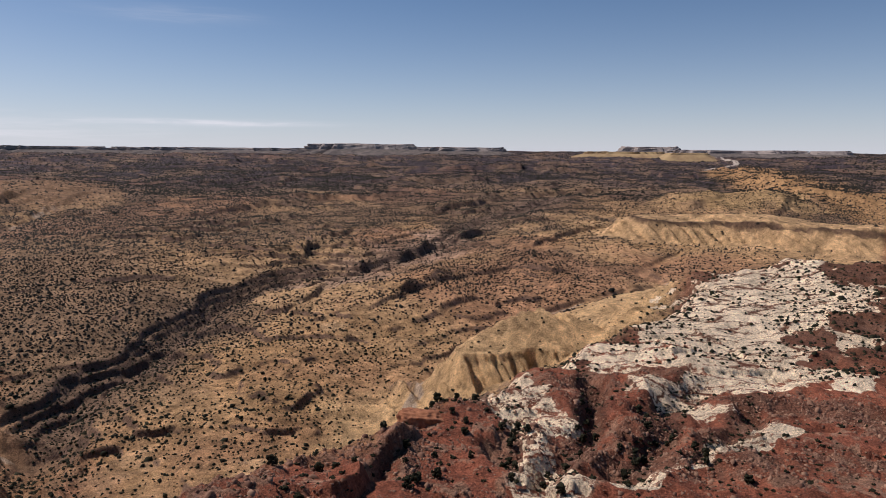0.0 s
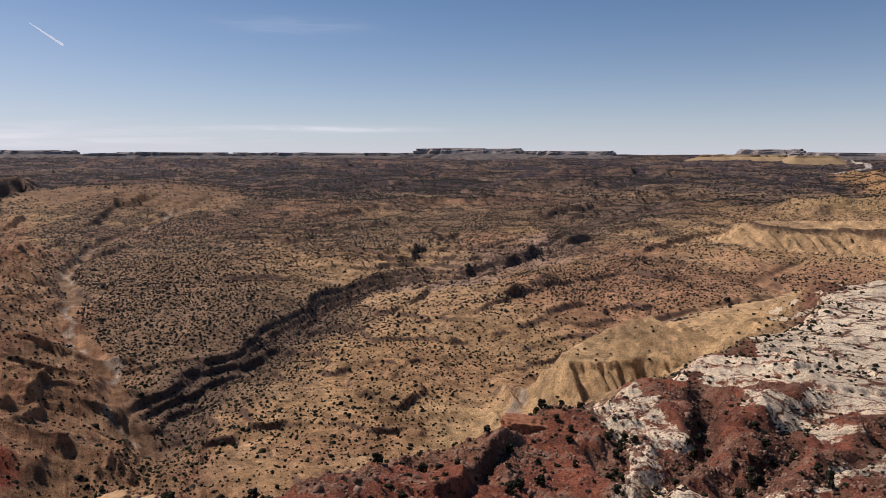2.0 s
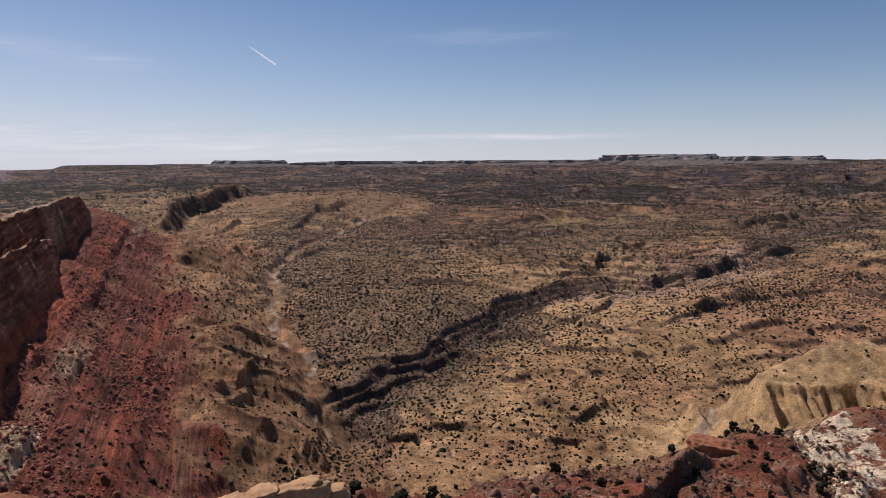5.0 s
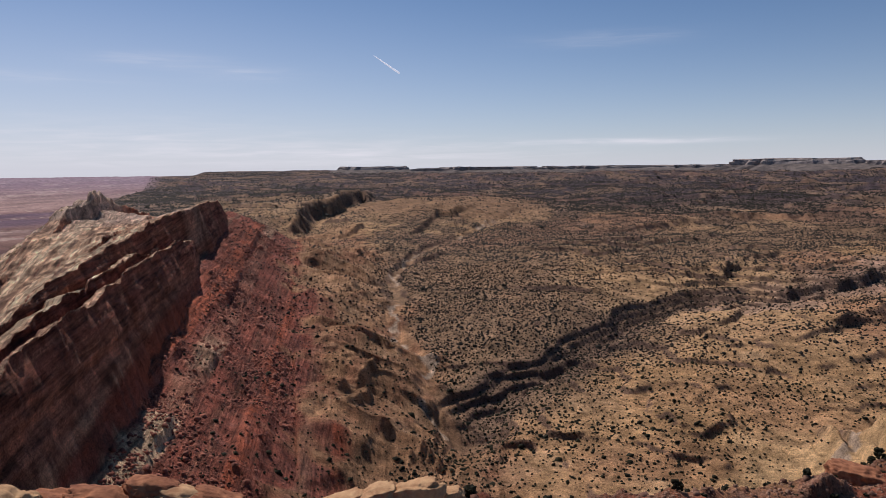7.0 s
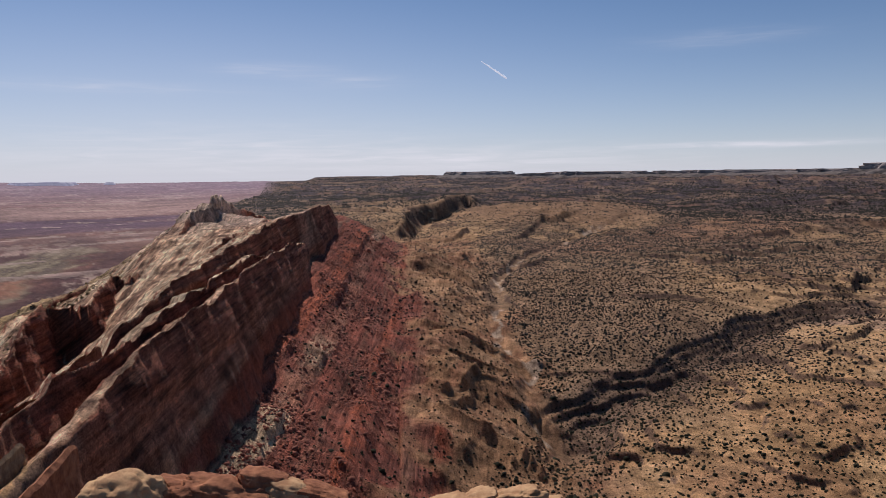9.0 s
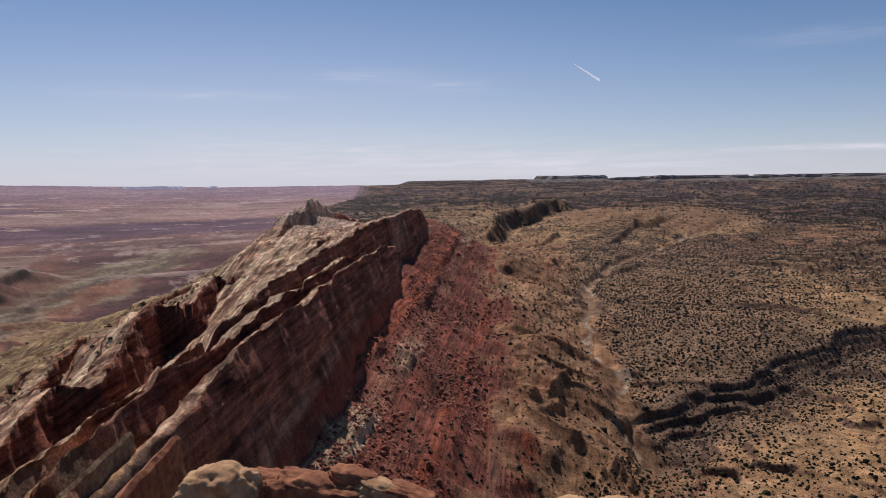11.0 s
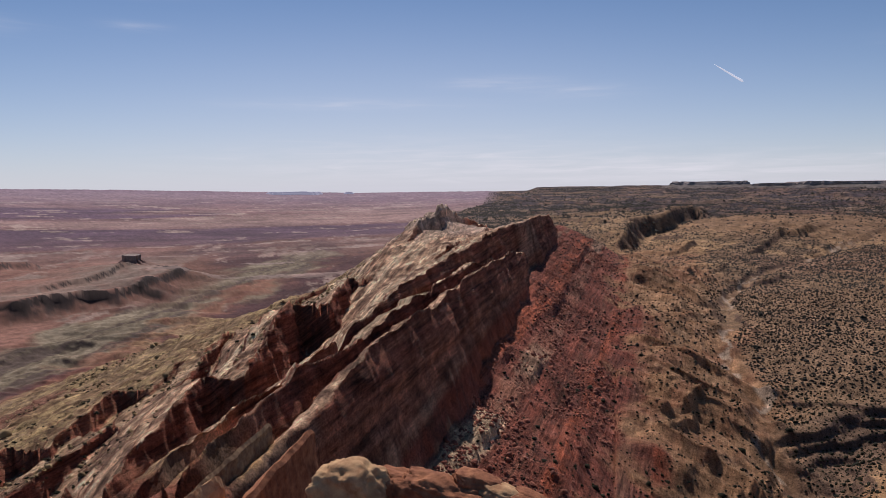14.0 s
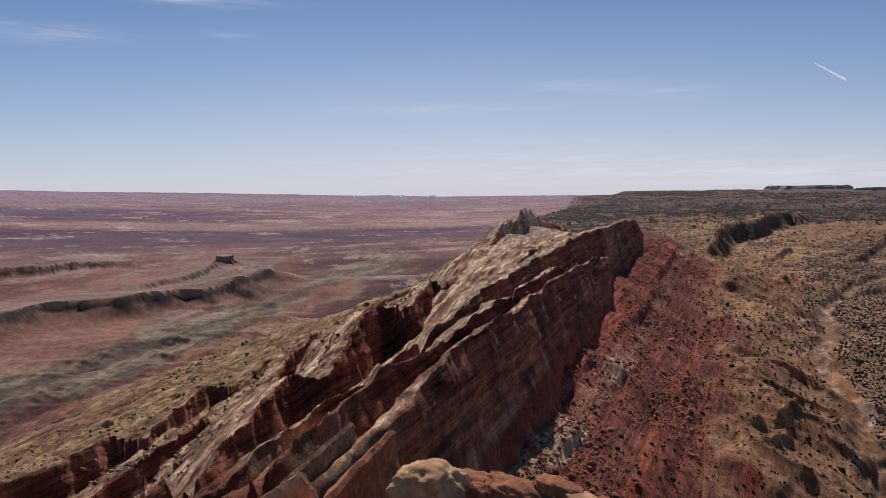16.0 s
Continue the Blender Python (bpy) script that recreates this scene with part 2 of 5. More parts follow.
def dip_beds(s, q, z, mid):
    """The beds standing out of the dip side, over the land z."""
    for k, (es, eq, near_end, cs_, cz_, slope, length, tall, rough) in enumerate(BEDS):
        edge = np.interp(s + 0.5 * rough * fbm(s, q, 25, 3, 51 + k), es, eq) + 0.7 * rough * fbm(s, q * 0.3, 40, 4, 41 + k, 0.6)
        if k < 2:
            slope = 0.85 - 0.25 * smooth(420, 560, s)
        elif k < 4:
            slope = np.interp(s, [330, 430, 500, 640], [0.95, 0.75, 0.5, 0.32 if k == 2 else 0.0])
        cut = near_end + 2.0 * rough * fbm(q, s * 0.1, 60, 4, 53 + k, 0.6) + 0.10 * np.maximum(q - edge, 0)
        down = np.maximum(q - edge, 0) + 2.5 * fbm(s, q * 0.4, 60, 4, 65 + k, 0.6)
        top = np.interp(s, cs_, cz_) - slope * (q - edge) + 0.8 * fbm(s * 0.12, q, 8, 4, 61 + k, 0.6) + 2.0 * fbm(q * 0.3, s, 80, 3, 67)
        # low cuestas along the strike: each bed lies flatter than the slope they build together
        if k < 4:
            top = top - 1.1 * np.maximum(q - 205, 0)
        for ln, part_, o in ((length, 0.62, 0), (length * 0.36, 0.30, 7)):
            sw = down / ln + 0.55 * vnoise(s / (7 * ln), down / ln * 0.5, 81 + k + o)
            saw = sw - np.floor(sw)
            top = top + part_ * slope * ln * (saw - 0.5) * smooth(1.0, 0.90, saw) * (0.35 + 0.65 * smooth(-0.5, 0.3, vnoise(s / 55.0, down / ln, 69 + k + o)))
        st = s + 0.35 * q + 3.0 * fbm(q * 0.35, s, 40, 3, 95 + k)
        sw = st / 31.0 + 0.7 * vnoise(st / 45.0, q / 60.0, 91 + k)
        saw = sw - np.floor(sw)
        top = top + tall * (1 - saw) * smooth(0, 0.10, saw) * smooth(-0.2, 0.5, vnoise(st / 60.0, q / 40.0, 93 + k))
        over = np.hypot(np.maximum(edge - q, 0), np.maximum(cut - s, 0))
        slab = top - 3.2 * over + slope * np.minimum(q - edge, 0) + 1.3 * strata(over + 0.3 * (top + 0.8 * q) + 2 * mid, 141 + k) * smooth(0, 6, over) - (60 * smooth(1050, 1350, s) if k < 6 else 0)
        z = smax(z, slab, 1.2)
    return z


def land(x, y):
    u, v = uv(x, y)
    r = np.hypot(x, y)
    big = fbm(x, y, 420, 4, 3)
    mid = fbm(x, y, 90, 4, 11)
    # plateau floor, rising towards the mesas
    floor = -170 + 25 * smooth(380, 900, r) + 143 * np.clip((r - 900) / 4000, 0, 1.1) ** 0.8
    floor = floor + (5 * big + 2.2 * mid) * smooth(250, 700, r) - 2 * big * smooth(2500, 4000, r)
    hx, hy = xy(-760, 1600)
    floor = floor + 20 * np.exp(-((x - hx) ** 2 + (y - hy) ** 2) / 300 ** 2)
    # yellow badland ridges on the right
    flute = 7.5 * ridged(x + 0.35 * y, y * 0.12, 10, 3, 43)
    d, _, share = line(x, y, [(22, 466), (62, 476), (104, 468)])
    fan = np.clip((66 - d - 0.9 * flute * smooth(4, 20, d) - 4 * mid) / 48, 0, 1)
    floor = floor + 33 * fan ** 1.25 + 3 * smooth(17, 14, d + 0.3 * flute)
    d, _, share = line(x, y, [(70, 482), (120, 570), (165, 640), (225, 665)])
    floor = np.maximum(floor, floor + (28 - 6 * share + 2 * mid) * np.exp(-(d / 50) ** 2) * smooth(-20, 40, y - 470))
    d, _, share = line(x, y, [(335, 1150), (430, 1140), (520, 1050), (600, 980)])
    floor = floor + 24 * smooth(85, 32, d + 1.3 * flute + 8 * mid) + 5 * smooth(38, 32, d + 5 * mid)
    floor = floor + 26 * np.exp(-(((x - 590) / 190) ** 2 + ((y - 1470) / 130) ** 2))
    floor = floor + 32 * np.exp(-(((x - 290) / 90) ** 2 + ((y - 620) / 70) ** 2)) * (x > -1e9)
    # hogback: tan foothills, the red slope over them and the terrace under the scarp
    s, q = sq(x, y)
    qq = q + 5 * fbm(x, y, 60, 3, 19)
    foot = np.interp(s, FOOT_S, FOOT_Z)
    spur = ridged(s - 0.6 * q + 12 * fbm(x, y, 70, 3, 30), 0.25 * q + 40, 58, 3, 29)
    hills = foot + 0.25 * qq + 10.5 * (spur - 0.3) * smooth(8, -40, q) * smooth(-190, -120, q) + 2.2 * np.clip(2 * strata(0.42 * (q + 0.6 * s) + 2 * mid, 133), -1, 1) * smooth(-0.3, 0.3, fbm(x, y, 70, 2, 28))
    red = foot + 0.55 * qq + 1.6 * ridged(s - 0.3 * q, 0.25 * q, 42, 3, 23) * smooth(-10, 20, q)
    w = q + np.interp(s, [150, 349, 700, 1130], [0, 22, 46, 62]) + 1.5 * mid
    red = red + 2.6 * np.clip(2.2 * strata(0.6 * w, 131), -1, 1) * smooth(-0.5, 0.3, fbm(x, y, 60, 2, 27) + 0.15)
    rq = np.interp(s, RIB_S, RIB_Q) + 2.5 * fbm(s, q, 30, 3, 25)
    high = np.interp(s, [180, 250, 355, 366, 425, 440, 500, 520, 1000, 1130], [4, 9, 11, 2, 2, 11, 10, 2.5, 3, 7]) * (0.8 + 0.4 * fbm(s, q * 0, 24, 3, 21))
    red = red + 0.5 * high * smooth(-2.0, 1.0, q - rq) * smooth(26, 11, q - rq)
    hog = np.where(q < 0, smax(hills, red - 12 * smooth(0, -30, q), 3), red)
    terrace = foot + 0.55 * SCARP - 0.32 * (qq - SCARP) + 2.2 * fbm(x, y, 22, 4, 33)
    hog = smin(hog, terrace, 5)
    hog = hog - 0.45 * np.maximum(s - 1150, 0)
    hog = hog - 500 * smooth(1250, 1600, v)
    shelf = floor - 400 * smooth(-40, 90, u) * smooth(1500, 1100, v)
    z = smax(hog, shelf, 14)
    crest_u = 15 - 440 * smooth(1500, 4800, v)
    flank = -64 - 0.43 * (u - crest_u) - 0.5 * np.maximum(u - crest_u - 60, 0) + 5 * fbm(u, v * 0.5, 80, 4, 31) + 900 * smooth(1350, 1050, v)
    z = smin(z, flank, 8)
    m = (q > 55) & (s > 90) & (s < 2000)
    z[m] = dip_beds(s[m], q[m], z[m], mid[m])
    peak = np.exp(-((q - 205) / 40) ** 2 - ((s - 780) / 75) ** 2)
    z = z + 8 * peak * (0.15 + 0.8 * ridged(q * 0.5, s, 30, 3, 77) + 0.5 * ridged(q * 0.4, s, 11, 3, 79))
    # the knob below the drone and its red and white shoulder
    edge = np.interp(u, KNOB_U, KNOB_E) + 7 * fbm(x, y, 42, 4, 37, 0.6)
    knob = np.interp(u, KNOB_U, KNOB_Z) + (1.5 + 2.5 * smooth(-60, -140, u) * smooth(-420, -330, u)) * mid + 2.1 * ridged(x, y, 24, 4, 39) * (0.35 + 0.65 * smooth(-420, -330, u))
    over = np.maximum(v - edge, 0)
    knob = knob - over * np.interp(u, [-300, -120, -60, 60], [0.6, 0.62, 1.7, 1.7]) + 1.5 * strata(over * 1.1 + 0.1 * u, 151) * smooth(0, 8, over)
    kw = knob / 2.6 + 0.7 * mid + 0.02 * x
    knob = knob + 2.2 * (smooth(0.42, 0.58, kw - np.floor(kw)) - (kw - np.floor(kw))) * smooth(-60, -110, u) * smooth(-0.4, 0.4, fbm(x, y, 50, 2, 38))
    for pts, wide, deep in GULLIES:
        d, _, share = line(x + 5 * fbm(x, y, 20, 3, 45), y, pts)
        knob = knob - deep * smooth(wide, 1, d) * smooth(0, 0.1, share)
    z = smax(z, knob, 3)
    # the plain
    plain = -250 + 225 * (np.clip(r - 700, 0, None) / 4200) ** 1.35 + 2.5 * big + 1.0 * mid + np.clip(2.0 * (np.degrees(np.arctan2(-x, y)) - 64), 0, 62) * smooth(2000, 4930, r)
    bad = smooth(380, 480, u) * smooth(780, 600, u) * smooth(250, 400, v) * smooth(2000, 1500, v)
    plain = plain + 5.0 * bad * ridged(u * 0.5 + 0.3 * v, v * 0.7, 46, 4, 99)
    z = np.where(u > -30 - 0.25 * np.maximum(v - 1500, 0), smax(z, plain, 10), z)
    # washes and canyon
    wob = 9 * fbm(x, y, 60, 3, 81, 0.36)
    d, _, share = line(x + wob, y + wob, CANYON)
    depth = 13 * smooth(0, 0.06, share) * smooth(1.0, 0.95, share)
    wide = 0.82 + 0.25 * fbm(x, y, 70, 2, 83)
    z = z - depth * (0.4 * smooth(27, 21, d / wide) + 0.3 * smooth(19, 13, d / wide) + 0.3 * smooth(11, 3, d / wide)) - 8 * smooth(85, 25, d)
    d, _, share = line(x + 0.5 * wob, y + 0.5 * wob, SIDE_CANYON)
    z = z - 14 * smooth(110, 20, d) * smooth(0, 0.1, share) * smooth(1, 0.75, share)
    for pts, wide, deep in ((LEFT_WASH, 16, 6), (RIGHT_WASH, 12, 4), (UPPER_WASH, 20, 7)):
        d, _, share = line(x + wob, y + 0.6 * wob, pts)
        z = z - deep * smooth(wide, 3, d) - 4 * smooth(4 * wide, wide, d)
    for item in LEDGES:
        z = z + ledge(x, y, *item) * (1.0 if len(item) > 4 else 0.85)
    # long scarps of the plateau's beds, facing down to the right
    g = 1.5 * fbm(x, y, 520, 3, 221, 0.45) + 0.10 * fbm(x, y, 70, 3, 223) + 0.012 * fbm(x, y, 14, 2, 225) + (0.87 * y - 0.5 * x) / np.interp(r, [500, 1500, 3500], [150, 190, 320])
    fr = g - np.floor(g)
    tall = np.interp(r, [330, 520, 1200, 3000], [0, 4, 7, 13]) * smooth(-0.45, 0.35, fbm(x, y, 230, 3, 227))
    d, _, _ = line(x, y, [(20, 466), (104, 468), (165, 640), (225, 665)])
    tall = tall * smooth(50, 120, d) * smooth(-120, -230, u) * (v > 200) * smooth(40, 90, line(x, y, CANYON)[0]) * smooth(4600, 3600, r)
    d, _, _ = line(x, y, [(335, 1150), (430, 1140), (520, 1050), (600, 980)])
    calm = smooth(-150, -90, q) * smooth(180, 240, s) * smooth(1500, 1300, s)
    tall = tall * smooth(60, 130, d) * (1 - calm)
    z = z + tall * (smooth(0, 0.05, fr) - fr)
    # beds stepping out on the plateau, gullies and small relief
    step = smooth(-0.1, 0.5, fbm(x, y, 300, 3, 87)) * smooth(2600, 1500, r) * (q < -90) * (v > 200)
    d, _, _ = line(x, y, [(20, 466), (104, 468), (165, 640), (225, 665)])
    step = step * smooth(60, 110, d) * (1 - calm)
    wz = z / 7.0 + 0.5 * mid
    z = z + 4.6 * step * (smooth(0.40, 0.60, wz - np.floor(wz)) - (wz - np.floor(wz)))
    rough = smooth(150, 300, r) * (q < 20) * (1 - 0.85 * calm)
    z = z + 0.7 * fbm(x, y, 14, 4, 91, 0.6) + (1.3 * ridged(x, y, 55, 3, 95) + 3.0 * ridged(x, y, 190, 2, 97) * smooth(350, 700, r)) * rough
    return z + EYE


# ---- materials ----
def material(name, rough=0.9):
    m = bpy.data.materials.new(name)
    m.use_nodes = True
    b = m.node_tree.nodes["Principled BSDF"]
    b.inputs["Roughness"].default_value = rough
    b.inputs["Specular IOR Level"].default_value = 0.15
    return m, m.node_tree, b


def ground_material():
    m, nt, b = material("desert_ground", 0.95)
    col = nt.nodes.new("ShaderNodeAttribute")
    col.attribute_name = "rock"
    tc = nt.nodes.new("ShaderNodeTexCoord")
    mix = nt.nodes.new("ShaderNodeMixRGB")
    mix.blend_type = "MULTIPLY"
    mix.inputs[0].default_value = 1.0
    def noise_node(scale, detail, rough):
        n = nt.nodes.new("ShaderNodeTexNoise")
        n.inputs["Scale"].default_value, n.inputs["Detail"].default_value, n.inputs["Roughness"].default_value = scale, detail, rough
        nt.links.new(tc.outputs["Object"], n.inputs["Vector"])
        return n

    n1, n2 = noise_node(0.16, 6, 0.7), noise_node(0.9, 5, 0.75)
    add = nt.nodes.new("ShaderNodeMath")
    nt.links.new(n1.outputs[0], add.inputs[0])
    nt.links.new(n2.outputs[0], add.inputs[1])
    ramp = nt.nodes.new("ShaderNodeValToRGB")
    els = ramp.color_ramp.elements
    els[0].position, els[0].color = 0.38, (0.42, 0.40, 0.38, 1)
    els[1].position, els[1].color = 0.64, (1.32, 1.30, 1.26, 1)
    mid_ = els.new(0.48)
    mid_.color = (0.92, 0.92, 0.92, 1)
    half = nt.nodes.new("ShaderNodeMath")
    half.operation = "MULTIPLY"
    half.inputs[1].default_value = 0.5
    nt.links.new(add.outputs[0], half.inputs[0])
    nt.links.new(half.outputs[0], ramp.inputs[0])
    pale = nt.nodes.new("ShaderNodeAttribute")
    pale.attribute_name = "pale"
    n3 = noise_node(0.22, 9, 0.72)
    amount = nt.nodes.new("ShaderNodeMath")
    amount.operation = "MULTIPLY_ADD"
    amount.inputs[1].default_value = 1.5
    nt.links.new(n3.outputs[0], amount.inputs[0])
    nt.links.new(pale.outputs["Fac"], amount.inputs[2])
    cut = nt.nodes.new("ShaderNodeMapRange")
    cut.interpolation_type = "SMOOTHSTEP"
    cut.inputs[1].default_value, cut.inputs[2].default_value = 1.27, 1.36
    nt.links.new(amount.outputs[0], cut.inputs[0])
    shift = nt.nodes.new("ShaderNodeVectorMath")
    shift.operation = "MULTIPLY_ADD"
    shift.inputs[1].default_value = (14, 14, 0)
    nt.links.new(n3.outputs["Color"], shift.inputs[0])
    nt.links.new(tc.outputs["Object"], shift.inputs[2])
    squash = nt.nodes.new("ShaderNodeMapping")
    squash.inputs["Rotation"].default_value = (0, 0, radians(-14))
    squash.inputs["Scale"].default_value = (0.022, 0.095, 0.1)
    nt.links.new(shift.outputs[0], squash.inputs["Vector"])
    cell = nt.nodes.new("ShaderNodeTexVoronoi")
    cell.feature = "DISTANCE_TO_EDGE"
    cell.inputs["Scale"].default_value = 1.0
    nt.links.new(squash.outputs[0], cell.inputs["Vector"])
    crack = nt.nodes.new("ShaderNodeMapRange")
    crack.inputs[1].default_value, crack.inputs[2].default_value = 0.02, 0.06
    nt.links.new(cell.outputs["Distance"], crack.inputs[0])
    both = nt.nodes.new("ShaderNodeMath")
    both.operation = "MULTIPLY"
    nt.links.new(cut.outputs[0], both.inputs[0])
    nt.links.new(crack.outputs[0], both.inputs[1])
    rock_mix = nt.nodes.new("ShaderNodeMixRGB")
    rock_mix.inputs[2].default_value = (0.88, 0.70, 0.49, 1)
    nt.links.new(both.outputs[0], rock_mix.inputs[0])
    nt.links.new(col.outputs["Color"], rock_mix.inputs[1])
    nt.links.new(rock_mix.outputs[0], mix.inputs[1])
    nt.links.new(ramp.outputs[0], mix.inputs[2])
    wide_noise = noise_node(0.022, 7, 0.75)
    wide_ramp = nt.nodes.new("ShaderNodeMapRange")
    for k, val in enumerate((0.3, 0.7, 0.62, 1.38)):
        wide_ramp.inputs[k + 1].default_value = val
    nt.links.new(wide_noise.outputs[0], wide_ramp.inputs[0])
    n4 = noise_node(1.5, 4, 0.85)
    grit = nt.nodes.new("ShaderNodeMapRange")
    for k, val in enumerate((0.36, 0.62, 0.38, 1.5)):
        grit.inputs[k + 1].default_value = val
    nt.links.new(n4.outputs[0], grit.inputs[0])
    grain = nt.nodes.new("ShaderNodeMixRGB")
    grain.blend_type = "MULTIPLY"
    grain.inputs[0].default_value = 0.8
    nt.links.new(mix.outputs[0], grain.inputs[1])
    nt.links.new(grit.outputs[0], grain.inputs[2])
    last = nt.nodes.new("ShaderNodeMixRGB")
    last.blend_type = "MULTIPLY"
    last.inputs[0].default_value = 1.0
    nt.links.new(grain.outputs[0], last.inputs[1])
    nt.links.new(wide_ramp.outputs[0], last.inputs[2])

    def beds(attr, vector, low, high, colour, height):
        """Bedding over the surface: streaks along the beds where the named rock lies."""
        weight = nt.nodes.new("ShaderNodeAttribute")
        weight.attribute_name = attr
        n = nt.nodes.new("ShaderNodeTexNoise")
        n.inputs["Scale"].default_value, n.inputs["Detail"].default_value, n.inputs["Roughness"].default_value = 1.0, 6, 0.7
        nt.links.new(vector, n.inputs["Vector"])
        r = nt.nodes.new("ShaderNodeMapRange")
        for k, val in enumerate((0.36, 0.64, low, high)):
            r.inputs[k + 1].default_value = val
        nt.links.new(n.outputs[0], r.inputs[0])
        mul = nt.nodes.new("ShaderNodeMixRGB")
        mul.blend_type = "MULTIPLY"
        nt.links.new(weight.outputs["Fac"], mul.inputs[0])
        nt.links.new(colour, mul.inputs[1])
        nt.links.new(r.outputs[0], mul.inputs[2])
        more = nt.nodes.new("ShaderNodeMath")
        more.operation = "MULTIPLY"
        nt.links.new(n.outputs[0], more.inputs[0])
        nt.links.new(weight.outputs["Fac"], more.inputs[1])
        total = nt.nodes.new("ShaderNodeMath")
        nt.links.new(more.outputs[0], total.inputs[0])
        nt.links.new(height, total.inputs[1])
        return mul.outputs[0], total.outputs[0]

    turned = nt.nodes.new("ShaderNodeMapping")
    turned.inputs["Rotation"].default_value = (0, 0, radians(-134.0))
    nt.links.new(tc.outputs["Object"], turned.inputs["Vector"])
    along = nt.nodes.new("ShaderNodeMapping")
    along.inputs["Scale"].default_value = (0.03, 0.34, 0.05)
    nt.links.new(turned.outputs[0], along.inputs["Vector"])
    colour, height = beds("bed", along.outputs[0], 0.45, 1.6, last.outputs[0], half.outputs[0])
    across = nt.nodes.new("ShaderNodeVectorMath")
    across.operation = "DOT_PRODUCT"
    across.inputs[1].default_value = (DX + 0.07 * HX, DY + 0.07 * HY, 0.25)
    nt.links.new(tc.outputs["Object"], across.inputs[0])
    parts_ = nt.nodes.new("ShaderNodeSeparateXYZ")
    nt.links.new(tc.outputs["Object"], parts_.inputs[0])
    join = nt.nodes.new("ShaderNodeCombineXYZ")
    for k, (src, f) in enumerate(((across.outputs["Value"], 0.42), (parts_.outputs[0], 0.02), (parts_.outputs[1], 0.02))):
        mm = nt.nodes.new("ShaderNodeMath")
        mm.operation = "MULTIPLY"
        mm.inputs[1].default_value = f
        nt.links.new(src, mm.inputs[0])
        nt.links.new(mm.outputs[0], join.inputs[k])
    colour, height = beds("band", join.outputs[0], 0.45, 1.5, colour, height)
    dipping = nt.nodes.new("ShaderNodeVectorMath")
    dipping.operation = "DOT_PRODUCT"
    dipping.inputs[1].default_value = (0.78 * DX, 0.78 * DY, 1.0)
    nt.links.new(tc.outputs["Object"], dipping.inputs[0])
    join2 = nt.nodes.new("ShaderNodeCombineXYZ")
    for k, (src, f) in enumerate(((dipping.outputs["Value"], 0.30), (parts_.outputs[0], 0.025), (parts_.outputs[1], 0.025))):
        mm = nt.nodes.new("ShaderNodeMath")
        mm.operation = "MULTIPLY"
        mm.inputs[1].default_value = f
        nt.links.new(src, mm.inputs[0])
        nt.links.new(mm.outputs[0], join2.inputs[k])
    colour, height = beds("face", join2.outputs[0], 0.4, 1.9, colour, height)
    flat = nt.nodes.new("ShaderNodeAttribute")
    flat.attribute_name = "flat"
    calm = nt.nodes.new("ShaderNodeMixRGB")
    nt.links.new(flat.outputs["Fac"], calm.inputs[0])
    nt.links.new(colour, calm.inputs[1])
    nt.links.new(col.outputs["Color"], calm.inputs[2])
    colour = calm.outputs[0]
    less = nt.nodes.new("ShaderNodeMapRange")
    for k, val in enumerate((0.0, 1.0, 1.0, 0.25)):
        less.inputs[k + 1].default_value = val
    nt.links.new(flat.outputs["Fac"], less.inputs[0])
    nt.links.new(colour, b.inputs["Base Color"])
    bump = nt.nodes.new("ShaderNodeBump")
    bump.inputs["Strength"].default_value, bump.inputs["Distance"].default_value = 1.0, 3.0
    nt.links.new(height, bump.inputs["Height"])
    nt.links.new(less.outputs[0], bump.inputs["Strength"])
    nt.links.new(bump.outputs[0], b.inputs["Normal"])
    return m


GROUND = ground_material()


# ---- ground sheet ----
def land_mesh(name, x, y, z, slope, quads):
    """The land as a mesh, with the rock's colour and kind on its points."""
    co = np.stack([x, y, z], -1).reshape(-1, 3)
    used = np.unique(quads)
    index = np.zeros(len(co), np.int64)
    index[used] = np.arange(len(used))
    co, quads, slope = co[used], index[quads], slope.ravel()[used]
    me = bpy.data.meshes.new(name)
    me.vertices.add(len(co))
    me.vertices.foreach_set("co", co.astype(np.float32).ravel())
    me.loops.add(quads.size)
    me.loops.foreach_set("vertex_index", quads.astype(np.int32).ravel())
    me.polygons.add(len(quads))
    me.polygons.foreach_set("loop_start", np.arange(0, quads.size, 4, dtype=np.int32))
    me.update(calc_edges=True)
    attr = me.attributes.new("rock", "FLOAT_COLOR", "POINT")
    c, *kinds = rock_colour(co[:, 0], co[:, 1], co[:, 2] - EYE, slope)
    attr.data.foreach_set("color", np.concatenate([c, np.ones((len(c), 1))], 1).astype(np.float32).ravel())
    for kind, values in zip(("pale", "bed", "band", "flat", "face"), kinds):
        me.attributes.new(kind, "FLOAT", "POINT").data.foreach_set("value", values.astype(np.float32))
    me.materials.append(GROUND)
    return me


